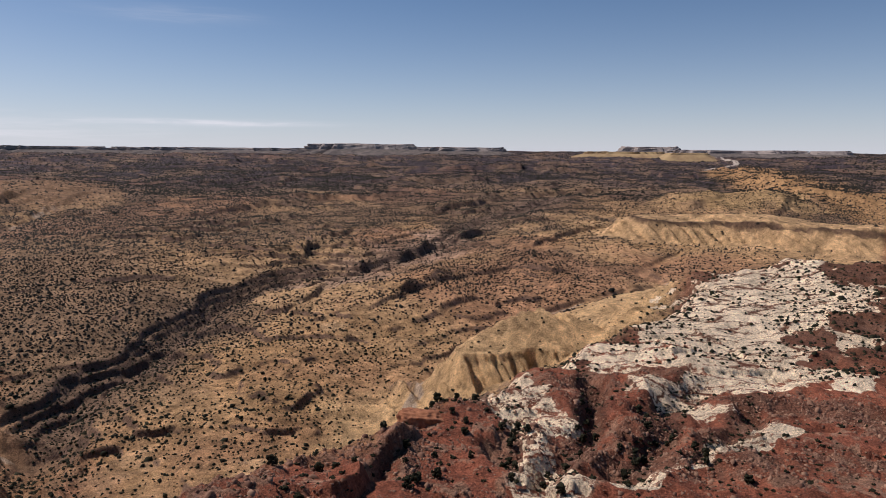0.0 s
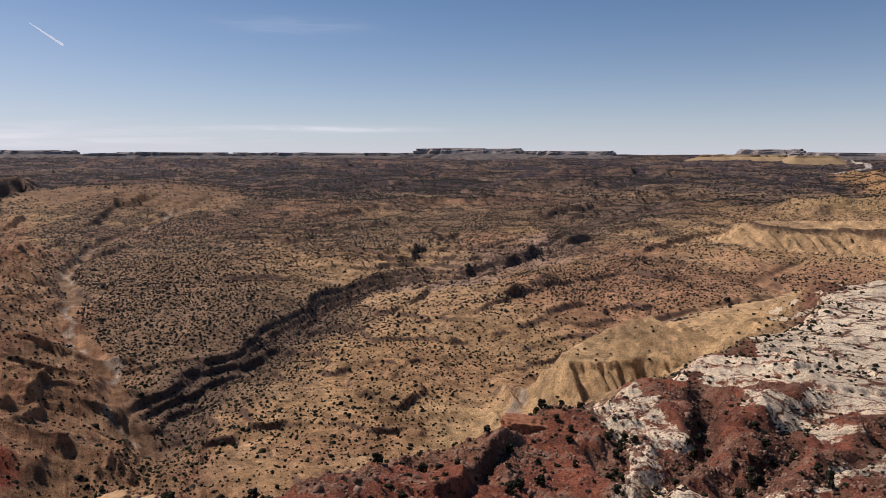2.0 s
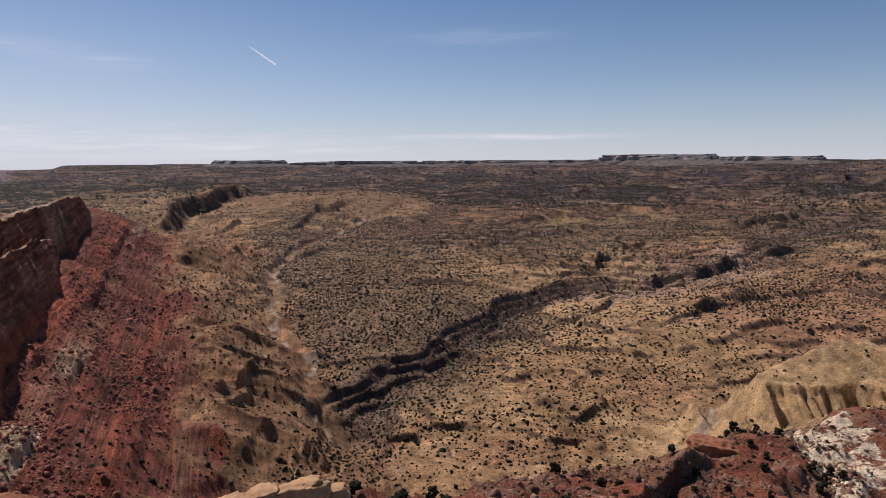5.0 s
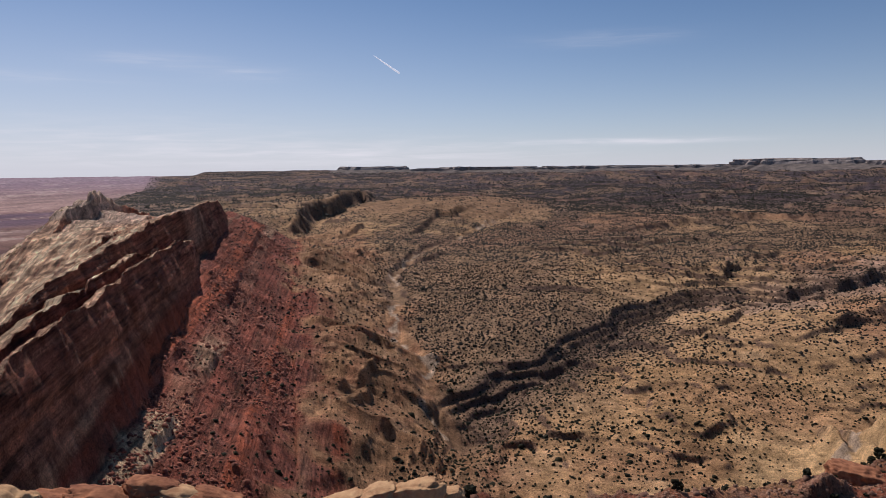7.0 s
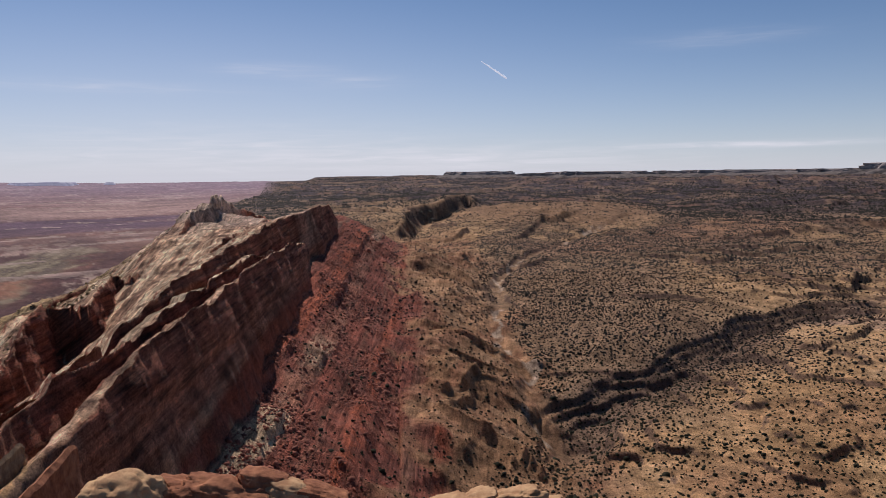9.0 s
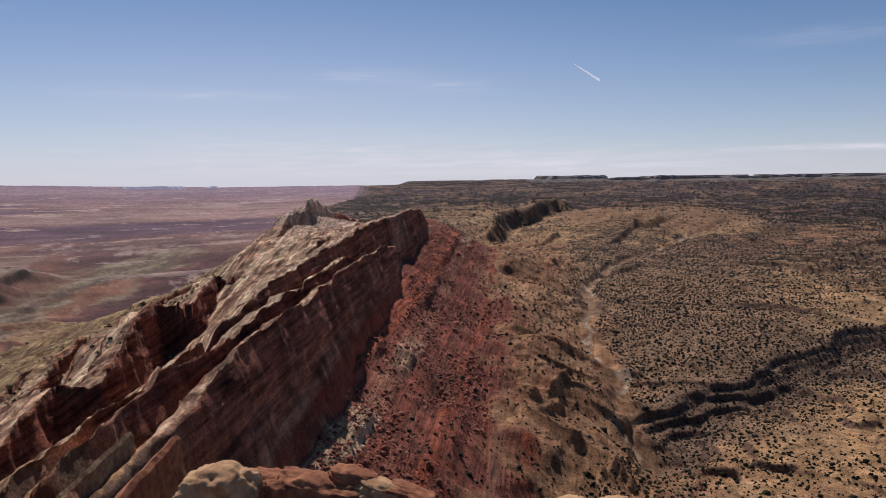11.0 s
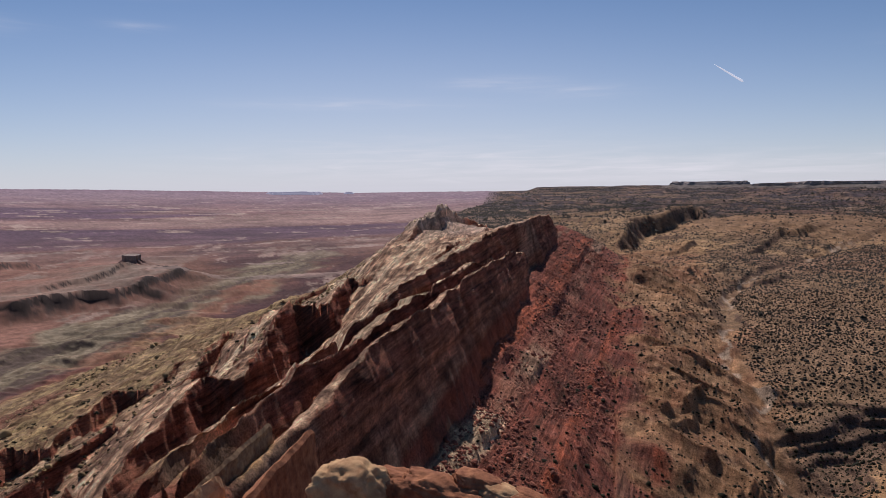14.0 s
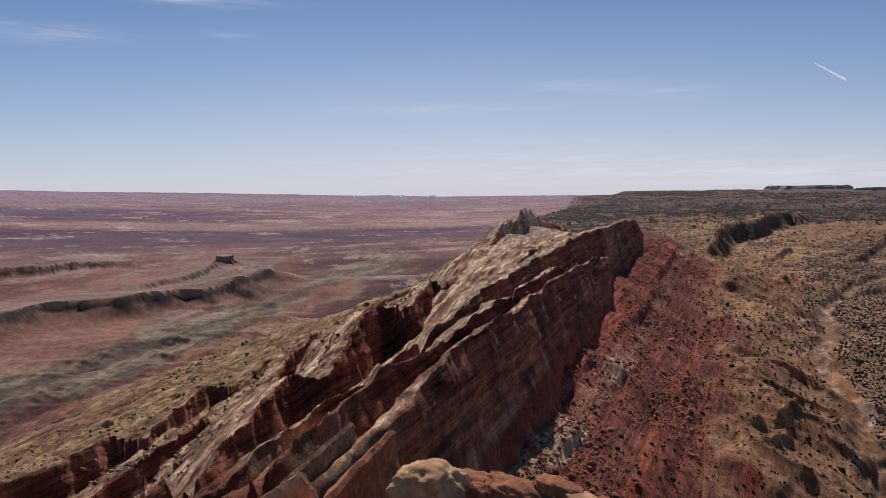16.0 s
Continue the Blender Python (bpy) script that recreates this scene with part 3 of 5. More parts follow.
def ground_sheet():
    fine = np.linspace(-34, 98, 920)
    coarse = np.linspace(98, 326, 90)[1:-1]
    az = np.radians(np.concatenate([fine, coarse]))
    rows = np.concatenate([[0.02, 8, 25, 45], np.geomspace(62, 150, 50), np.geomspace(150, 330, 130)[1:], np.linspace(330, 600, 320)[1:], np.geomspace(600, 1400, 260)[1:], np.geomspace(1400, 4930, 180)[1:]])
    R, A = np.meshgrid(rows, az, indexing="ij")
    x, y = -np.sin(A) * R, np.cos(A) * R
    z = land(x, y)
    nr, na = R.shape
    i = np.arange(nr - 1)[:, None] * na
    j = np.arange(na)[None, :]
    k = (j + 1) % na
    quads = np.stack([i + j, i + na + j, i + na + k, i + k], -1).reshape(-1, 4)
    dz = np.hypot(np.gradient(z, axis=0) / np.gradient(R, axis=0), np.gradient(z, axis=1) / (np.gradient(A, axis=1) * R))
    s, q = sq(x, y)
    inside = (s > 115) & (s < 1122) & (q > -12) & (q < 326)
    z = z - 1.5 * inside
    quads = quads[~inside.ravel()[quads].all(1)]
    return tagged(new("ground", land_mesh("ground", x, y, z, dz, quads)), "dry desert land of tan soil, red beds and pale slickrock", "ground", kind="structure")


def hogback_sheet():
    """The ridge of tilted beds, on a grid that follows its strike; hard beds stand out of its scarps."""
    rows = np.geomspace(112, 1126, 640)
    cols = np.concatenate([np.linspace(-15, 74, 116), np.linspace(74, 132, 130)[1:], np.linspace(132, 300, 230)[1:], np.linspace(300, 330, 24)[1:]])
    S, Q = np.meshgrid(rows, cols, indexing="ij")
    x, y = S * HX + Q * DX, S * HY + Q * DY
    z = land(x, y)
    dz = np.hypot(np.gradient(z, axis=0) / np.gradient(S, axis=0), np.gradient(z, axis=1) / np.gradient(Q, axis=1))
    steep = smooth(1.0, 2.2, dz) * smooth(66, 80, Q)
    push = 1.3 * steep * (strata(1.2 * (z - EYE + 0.45 * Q) + fbm(S, Q, 30, 2, 35), 139) + 0.5 * fbm(S * 0.5, z, 8, 3, 36))
    x, y = x - DX * push - 0.4 * HX * push, y - DY * push - 0.4 * HY * push
    ns, nq = S.shape
    i, j = np.arange(ns - 1)[:, None] * nq, np.arange(nq - 1)[None, :]
    quads = np.stack([i + j, i + nq + j, i + nq + j + 1, i + j + 1], -1).reshape(-1, 4)
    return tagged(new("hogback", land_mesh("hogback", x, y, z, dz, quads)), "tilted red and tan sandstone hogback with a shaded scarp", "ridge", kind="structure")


def blend(c, w, colour):
    return c + (np.array(colour)[None, :] - c) * np.clip(w, 0, 1)[:, None]


def rock_colour(x, y, z, slope):
    u, v = uv(x, y)
    r = np.hypot(x, y)
    n1, n2, n3 = fbm(x, y, 160, 4, 101), fbm(x, y, 30, 4, 107), fbm(x, y, 7, 3, 111, 0.7)
    c = np.tile(np.array([[0.49, 0.326, 0.166]]), (len(x), 1))
    c = blend(c, 0.35 + 0.7 * n1 + 0.3 * n2, (0.41, 0.26, 0.125))
    c = blend(c, 1.4 * n2 - 0.6, (0.54, 0.37, 0.20))
    c = blend(c, smooth(0.2, 0.9, fbm(x, y, 240, 3, 117)) * 0.8, (0.40, 0.225, 0.125))
    # pale slickrock on the upper washes
    d, _, _ = line(x, y, UPPER_WASH)
    c = blend(c, smooth(70, 10, d + 30 * n2) * 0.7, (0.42, 0.30, 0.22))
    # litter and low brush under the woodland
    wood = smooth(-0.15, 0.55, fbm(x, y, 210, 4, 211) + 0.4 * n2)
    d, _, _ = line(x, y, WOODS)
    wood = np.maximum(wood * smooth(700, 1200, r), smooth(210, 90, d + 60 * n1 + 35 * n2))
    c = blend(c, 0.62 * wood, (0.17, 0.118, 0.085))
    c = blend(c, (0.7 + 0.28 * smooth(-0.5, 0.4, n1 + n2)) * smooth(1150, 2200, r), (0.060, 0.050, 0.060))
    # litter on the canyon's floor, with the canyon's shade darkened into the colour
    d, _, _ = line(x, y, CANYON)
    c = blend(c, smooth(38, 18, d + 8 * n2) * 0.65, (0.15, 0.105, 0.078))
    # bare rock where the land is steep
    steep = smooth(0.45, 0.8, slope + 0.12 * n2)
    c = blend(c, steep * 0.85, (0.145, 0.098, 0.075))
    # yellow badlands
    d, _, _ = line(x, y, [(-15, 440), (20, 452), (75, 458), (130, 570), (175, 640), (230, 665)])
    c = blend(c, smooth(75, 35, d + 14 * n2), (0.56, 0.39, 0.20))
    d, _, _ = line(x, y, [(300, 1130), (340, 1120), (430, 1110), (520, 1020), (590, 950)])
    c = blend(c, smooth(95, 50, d + 20 * n2), (0.50, 0.345, 0.18))
    d, _, _ = line(x, y, [(335, 1150), (430, 1140), (520, 1050), (600, 980)])
    c = blend(c, smooth(44, 38, d + 5 * n2) * smooth(28, 33, d + 5 * n2), (0.13, 0.085, 0.055))
    d, _, _ = line(x, y, [(1050, 2650), (860, 1880), (800, 1560), (840, 1300)])
    c = blend(c, smooth(150, 70, d + 30 * n2), (0.40, 0.25, 0.12))
    c = blend(c, smooth(200, 80, np.hypot(x - 590, y - 1470) + 40 * n2), (0.42, 0.29, 0.14))
    # tan hills of the left valley
    s, q = sq(x, y)
    tan = smooth(-130, -95, q + 25 * n1 + 10 * n2) * smooth(1500, 1250, s) * smooth(200, 260, s)
    c = blend(c, tan, (0.36, 0.215, 0.115))
    c = blend(c, tan * smooth(0.1, 0.6, strata(0.42 * (q + 0.6 * s) + 2 * n2, 133)) * 0.7, (0.30, 0.15, 0.085))
    c = blend(c, tan * smooth(0.1, 0.6, n2 - 0.5 * n1) * 0.6, (0.42, 0.275, 0.155))
    hx, hy = xy(-745, 1560)
    c = blend(c, smooth(330, 180, np.hypot(x - hx, y - hy) + 60 * n1) * 0.9, (0.27, 0.17, 0.095))
    # hogback: red beds over the tan foothills
    s, q = sq(x, y)
    rq = np.interp(s, RIB_S, RIB_Q)
    w = q + np.interp(s, [150, 349, 700, 1130], [0, 22, 46, 62]) + 1.5 * n2
    on_hog = smooth(170, 210, s) * smooth(1400, 1150, s)
    red = smooth(-16, 12, q + 18 * n2 + 18 * n1) * on_hog * (q < 330)
    c = blend(c, red, (0.29, 0.098, 0.064))
    c = blend(c, red * smooth(0.0, 0.5, strata(0.6 * w, 131)), (0.38, 0.112, 0.058))
    c = blend(c, red * smooth(0.3, 0.7, strata(0.7 * w + 40, 135)) * 0.7, (0.24, 0.15, 0.095))
    c = blend(c, red * smooth(0.1, 0.7, n3 + n2 * 0.5) * 0.6, (0.13, 0.06, 0.045))
    pale_rib = smooth(-2, 1, q - rq) * smooth(14, 8, q - rq + 4 * n2) * np.interp(s, [150, 180, 355, 366, 430, 440, 500, 515, 900, 1130], [0.4, 1, 1, 0.2, 0.2, 0.5, 0.5, 0.15, 0.1, 0.6])
    c = blend(c, pale_rib * red, (0.58, 0.44, 0.28))
    # beds of the dip side: tan tops with dark joints, red scarps
    slab = smooth(6, 14, z - np.interp(s, FOOT_S, FOOT_Z) - 0.55 * SCARP + 0.32 * (q - SCARP)) * smooth(70, 80, q) * on_hog
    c = blend(c, slab, (0.52, 0.35, 0.22))
    bed = vnoise(q / 9.0, s / 130.0, 161) + 0.8 * vnoise(q / 2.6, s / 60.0, 163) + 0.5 * n3
    c = blend(c, slab * smooth(-0.1, 0.7, bed), (0.70, 0.54, 0.36))
    c = blend(c, slab * smooth(-0.1, -0.8, bed) * 0.8, (0.24, 0.14, 0.095))
    c = blend(c, slab * smooth(140, 60, np.hypot(q - 90, 0.6 * (s - 850)) + 30 * n2) * 0.6, (0.50, 0.24, 0.12))
    white_peak = smooth(150, 60, np.hypot(q - 205, s - 800) + 30 * n2)
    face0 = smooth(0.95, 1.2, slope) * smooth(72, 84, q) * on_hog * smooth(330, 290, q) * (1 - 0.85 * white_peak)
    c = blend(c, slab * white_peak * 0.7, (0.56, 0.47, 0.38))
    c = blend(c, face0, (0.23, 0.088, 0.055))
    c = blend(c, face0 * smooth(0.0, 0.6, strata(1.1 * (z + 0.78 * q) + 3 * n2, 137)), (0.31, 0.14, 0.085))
    c = blend(c, smooth(230, 300, q) * on_hog * 0.75 * (1 - face0), (0.25, 0.17, 0.085))
    c = blend(c, smooth(230, 300, q) * on_hog * smooth(0.1, 0.6, n3 + 0.8 * n2) * (1 - face0), (0.40, 0.30, 0.15))
    c = blend(c, smooth(330, 420, q + 40 * n2) * on_hog * smooth(0.0, 0.7, fbm(x, y, 60, 4, 179)) * 0.8, (0.23, 0.10, 0.07))
    # knob and shoulder: red soil, white slickrock
    edge = np.interp(u, KNOB_U, KNOB_E)
    top = smooth(16, -4, v - edge + 6 * n2) * (u < 500)
    c = blend(c, top, (0.30, 0.11, 0.064))
    c = blend(c, top * smooth(0.1, 0.8, n2 + 0.8 * n3) * 0.55, (0.25, 0.135, 0.085))
    c = blend(c, top * smooth(0.62, 0.85, n3 + 0.4 * n1) * 0.8, (0.30, 0.19, 0.125))
    c = blend(c, top * smooth(-340, -420, u + 30 * n2) * 0.8, (0.17, 0.095, 0.06))
    c = blend(c, top * smooth(0.25, 0.7, n2 + 0.6 * n3 - 0.3 * n1) * 0.6, (0.13, 0.07, 0.048))
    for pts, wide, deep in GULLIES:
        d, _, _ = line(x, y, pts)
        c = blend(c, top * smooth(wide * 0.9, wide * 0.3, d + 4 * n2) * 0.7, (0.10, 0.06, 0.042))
    white = 1.3 * smooth(1.2, 0.85, np.hypot((u + 462) / 142, (v - 74 - 0.05 * (u + 462)) / 58) + 0.4 * n2 + 0.25 * n1)
    for pts, wide in (([(-3, 281), (8, 284), (24, 286)], 17), ([(16, 276), (28, 262), (32, 240)], 15), ([(32, 240), (30, 215), (27, 180)], 9), ([(118, 244), (96, 224), (77, 201), (52, 182)], 6)):
        d, _, _ = line(x, y, pts)
        white = np.maximum(white, smooth(wide * 1.15, wide * 0.7, d + 0.7 * wide * n2))
    bands = vnoise(x * 0.02 + 3, (y - 0.25 * x) / 7.0, 183) + 0.6 * n3
    c = blend(c, np.clip(white, 0, 1) * 0.6 * smooth(0.75, 0.95, bands), (0.22, 0.14, 0.09))
    # washes of pale sand
    for pts, wide in ((LEFT_WASH, 3.2), (RIGHT_WASH, 4)):
        d, _, share = line(x + 9 * fbm(x, y, 45, 4, 81, 0.6), y + 5.4 * fbm(x, y, 45, 4, 81, 0.6), pts)
        c = blend(c, smooth(wide, wide * 0.5, d) * smooth(-0.25, 0.25, n1 + n2) * smooth(0.0, 0.25, share), (0.46, 0.37, 0.27))
    # the plain: purple-red flats with pale streaks and a grey-green wash
    plain = smooth(400, 520, u + 40 * n2) * smooth(-60, 60, u + 0.09 * np.maximum(v - 1500, 0) + 80)
    plain = np.where(v > 1300, smooth(40, 160, u + 0.12 * np.maximum(v - 1500, 0)), plain)
    streak = fbm(u * 1.0, v * 0.35, 300, 6, 171, 0.65)
    p = np.tile(np.array([[0.215, 0.112, 0.082]]), (len(x), 1))
    p = blend(p, smooth(0.0, 0.7, streak), (0.32, 0.175, 0.13))
    p = blend(p, smooth(0.1, -0.7, streak), (0.105, 0.052, 0.052))
    p = blend(p, smooth(0.5, 0.9, fbm(u, v * 0.5, 70, 5, 177, 0.7)) * smooth(900, 1500, r) * 0.8, (0.40, 0.31, 0.25))
    d, _, _ = line(x, y, [xy(690, 690), xy(600, 950), xy(520, 1300), xy(500, 1700), xy(420, 2100)])
    braid = fbm(u * 1.3 + 0.25 * v, v * 0.22, 30, 5, 187, 0.7)
    wash = smooth(120, 70, d + 45 * n1 + 12 * n2)
    p = blend(p, wash * 0.9, (0.215, 0.185, 0.12))
    p = blend(p, wash * smooth(0.15, 0.6, braid), (0.30, 0.26, 0.18))
    p = blend(p, wash * smooth(-0.1, -0.6, braid), (0.13, 0.10, 0.08))
    d, _, _ = line(x, y, [xy(500, 700), xy(470, 1100), xy(440, 1700)])
    p = blend(p, smooth(60, 5, d + 26 * n2 + 20 * n1) * 0.7, (0.32, 0.14, 0.09))
    wob = 68 * fbm(x, y, 425, 4, 71, 0.6)
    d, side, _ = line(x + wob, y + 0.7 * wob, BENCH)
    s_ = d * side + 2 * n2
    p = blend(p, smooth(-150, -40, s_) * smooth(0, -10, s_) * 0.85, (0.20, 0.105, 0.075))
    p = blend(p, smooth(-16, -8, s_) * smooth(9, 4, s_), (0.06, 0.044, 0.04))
    p = blend(p, smooth(10, 40, s_) * smooth(330, 120, s_) * (0.75 + 0.25 * n2), (0.30, 0.24, 0.19))
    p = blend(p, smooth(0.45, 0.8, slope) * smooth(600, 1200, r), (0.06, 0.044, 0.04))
    aa, bb = -x * math.sin(radians(78)) + y * math.cos(radians(78)), x * math.cos(radians(78)) + y * math.sin(radians(78))
    # distance haze is put into the colour: far flats turn paler and more lilac
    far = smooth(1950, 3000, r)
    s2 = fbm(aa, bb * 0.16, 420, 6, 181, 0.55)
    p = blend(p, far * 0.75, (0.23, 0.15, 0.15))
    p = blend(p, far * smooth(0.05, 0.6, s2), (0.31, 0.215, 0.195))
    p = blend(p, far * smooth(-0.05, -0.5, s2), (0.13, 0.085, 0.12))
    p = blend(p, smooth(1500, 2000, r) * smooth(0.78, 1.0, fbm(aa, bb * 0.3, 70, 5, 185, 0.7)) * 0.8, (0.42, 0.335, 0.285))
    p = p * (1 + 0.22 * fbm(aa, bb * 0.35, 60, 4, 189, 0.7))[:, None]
    # strongest haze tint, painted on the last stretch before the horizon
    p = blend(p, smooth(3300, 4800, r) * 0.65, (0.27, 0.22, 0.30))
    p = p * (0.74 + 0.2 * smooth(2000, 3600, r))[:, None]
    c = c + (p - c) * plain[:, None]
    c = c * np.array([[1.05, 0.97, 0.94]])
    keep = 1 - plain
    bed = slab * (1 - face0) * (1 - 0.6 * smooth(230, 300, q)) * smooth(480, 380, q)
    band = np.maximum(red * (1 - slab), 0.5 * tan) * (1 - top) * smooth(1.5, 1.1, slope)
    grain = np.clip(c * (1 + 0.26 * n3 * (1 - 0.4 * plain * smooth(900, 2200, r)))[:, None], 0.01, 0.8)
    return grain, white * keep, bed * keep, band * keep, 0.8 * plain * smooth(500, 1300, r), np.clip(face0, 0, 1)


ground_sheet()
hogback_sheet()


# ---- parts ----
def mesh_from(name, verts, faces, mat, smooth_faces=False):
    me = bpy.data.meshes.new(name)
    me.from_pydata(verts, [], faces)
    me.materials.append(mat)
    if smooth_faces:
        me.polygons.foreach_set("use_smooth", [True] * len(me.polygons))
    me.update()
    return me


def part(name, me, parent, label="", kind=""):
    ob = new(name, me)
    ob.parent = parent
    return tagged(ob, label, kind=kind)


def mottled(name, a, b, size, rough=0.9, bump=0.3, dist=0.3):
    m, nt, p = material(name, rough)
    tc = nt.nodes.new("ShaderNodeTexCoord")
    n = nt.nodes.new("ShaderNodeTexNoise")
    n.inputs["Scale"].default_value, n.inputs["Detail"].default_value, n.inputs["Roughness"].default_value = 1.0 / size, 8, 0.65
    r = nt.nodes.new("ShaderNodeValToRGB")
    r.color_ramp.elements[0].position, r.color_ramp.elements[1].position = 0.35, 0.65
    r.color_ramp.elements[0].color, r.color_ramp.elements[1].color = (*a, 1), (*b, 1)
    nt.links.new(tc.outputs["Object"], n.inputs["Vector"])
    nt.links.new(n.outputs[0], r.inputs[0])
    nt.links.new(r.outputs[0], p.inputs["Base Color"])
    bp = nt.nodes.new("ShaderNodeBump")
    bp.inputs["Strength"].default_value, bp.inputs["Distance"].default_value = bump, dist
    nt.links.new(n.outputs[0], bp.inputs["Height"])
    nt.links.new(bp.outputs[0], p.inputs["Normal"])
    return m


def foliage(name, a, b):
    m, nt, p = material(name, 0.85)
    info = nt.nodes.new("ShaderNodeNewGeometry")
    r = nt.nodes.new("ShaderNodeValToRGB")
    r.color_ramp.elements[0].color, r.color_ramp.elements[1].color = (*a, 1), (*b, 1)
    nt.links.new(info.outputs["Random Per Island"], r.inputs[0])
    nt.links.new(r.outputs[0], p.inputs["Base Color"])
    return m


JUNIPER = foliage("juniper_green", (0.011, 0.012, 0.006), (0.030, 0.028, 0.013))
BRUSH = foliage("dark_brush", (0.012, 0.011, 0.008), (0.030, 0.026, 0.018))

# ---- shrubs ----
rng = np.random.default_rng(5)


def lowpoly(kind):
    if kind == 0:  # seven ragged clumps
        rnd = random.Random(8)
        vs, fs = [], []
        for k in range(7):
            a, h, q = 0.9 * k, rnd.uniform(0.15, 0.75), rnd.uniform(0.25, 0.7) if k else 0.1
            m = Vector((q * math.cos(a), q * math.sin(a), h))
            w = rnd.uniform(0.34, 0.55)
            o = len(vs)
            for d in ((1, 0, 0), (0, 1, 0), (-1, 0, 0), (0, -1, 0), (0, 0, 1), (0, 0, -1)):
                vs.append(tuple(m + Vector(d) * w * rnd.uniform(0.7, 1.4)))
            fs += [(o + i, o + (i + 1) % 4, o + 4) for i in range(4)] + [(o + (i + 1) % 4, o + i, o + 5) for i in range(4)]
        return np.array(vs), np.array(fs)
    if kind == 2:  # far off: 4 faces
        return np.array([[1, 0, 0.0], [0, 1, 0], [-1, 0, 0], [0, -1, 0], [0.1, 0, 1.0]]), np.array([[0, 1, 4], [1, 2, 4], [2, 3, 4], [3, 0, 4]])
    vs = np.array([[1, 0, 0.0], [-0.5, 0.87, 0.0], [-0.5, -0.87, 0.0], [0.55, 0.5, 0.75], [-0.7, 0.1, 0.7], [0.3, -0.6, 0.8], [0.0, 0.0, 1.0]])
    fs = np.array([[0, 1, 3], [1, 4, 3], [1, 2, 4], [2, 5, 4], [2, 0, 5], [0, 3, 5], [3, 4, 6], [4, 5, 6], [5, 3, 6]])
    return vs, fs


def scatter(name, pos, size, kind, mat, label):
    vs, fs = lowpoly(kind)
    n = len(pos)
    jit = 1 + 0.38 * rng.uniform(-1, 1, (n, len(vs), 1))
    a = rng.uniform(0, 2 * np.pi, n)
    ca, sa = np.cos(a)[:, None], np.sin(a)[:, None]
    v = vs[None] * jit
    sx, sy, sz = (size * rng.uniform(0.8, 1.25, n))[:, None], (size * rng.uniform(0.8, 1.25, n))[:, None], (size * rng.uniform(0.65, 1.1, n))[:, None]
    X, Y, Z = v[..., 0] * sx, v[..., 1] * sy, v[..., 2] * sz - 0.1
    co = np.stack([X * ca - Y * sa + pos[:, 0:1], X * sa + Y * ca + pos[:, 1:2], Z + pos[:, 2:3]], -1).reshape(-1, 3)
    tri = (fs[None] + (np.arange(n) * len(vs))[:, None, None]).reshape(-1, 3)
    me = bpy.data.meshes.new(name)
    me.vertices.add(len(co))
    me.vertices.foreach_set("co", co.astype(np.float32).ravel())
    me.loops.add(tri.size)
    me.loops.foreach_set("vertex_index", tri.astype(np.int32).ravel())
    me.polygons.add(len(tri))
    me.polygons.foreach_set("loop_start", np.arange(0, tri.size, 3, dtype=np.int32))
    me.update(calc_edges=True)
    me.materials.append(mat)
    return tagged(new(name, me), label, "shrubs", kind="stuff")


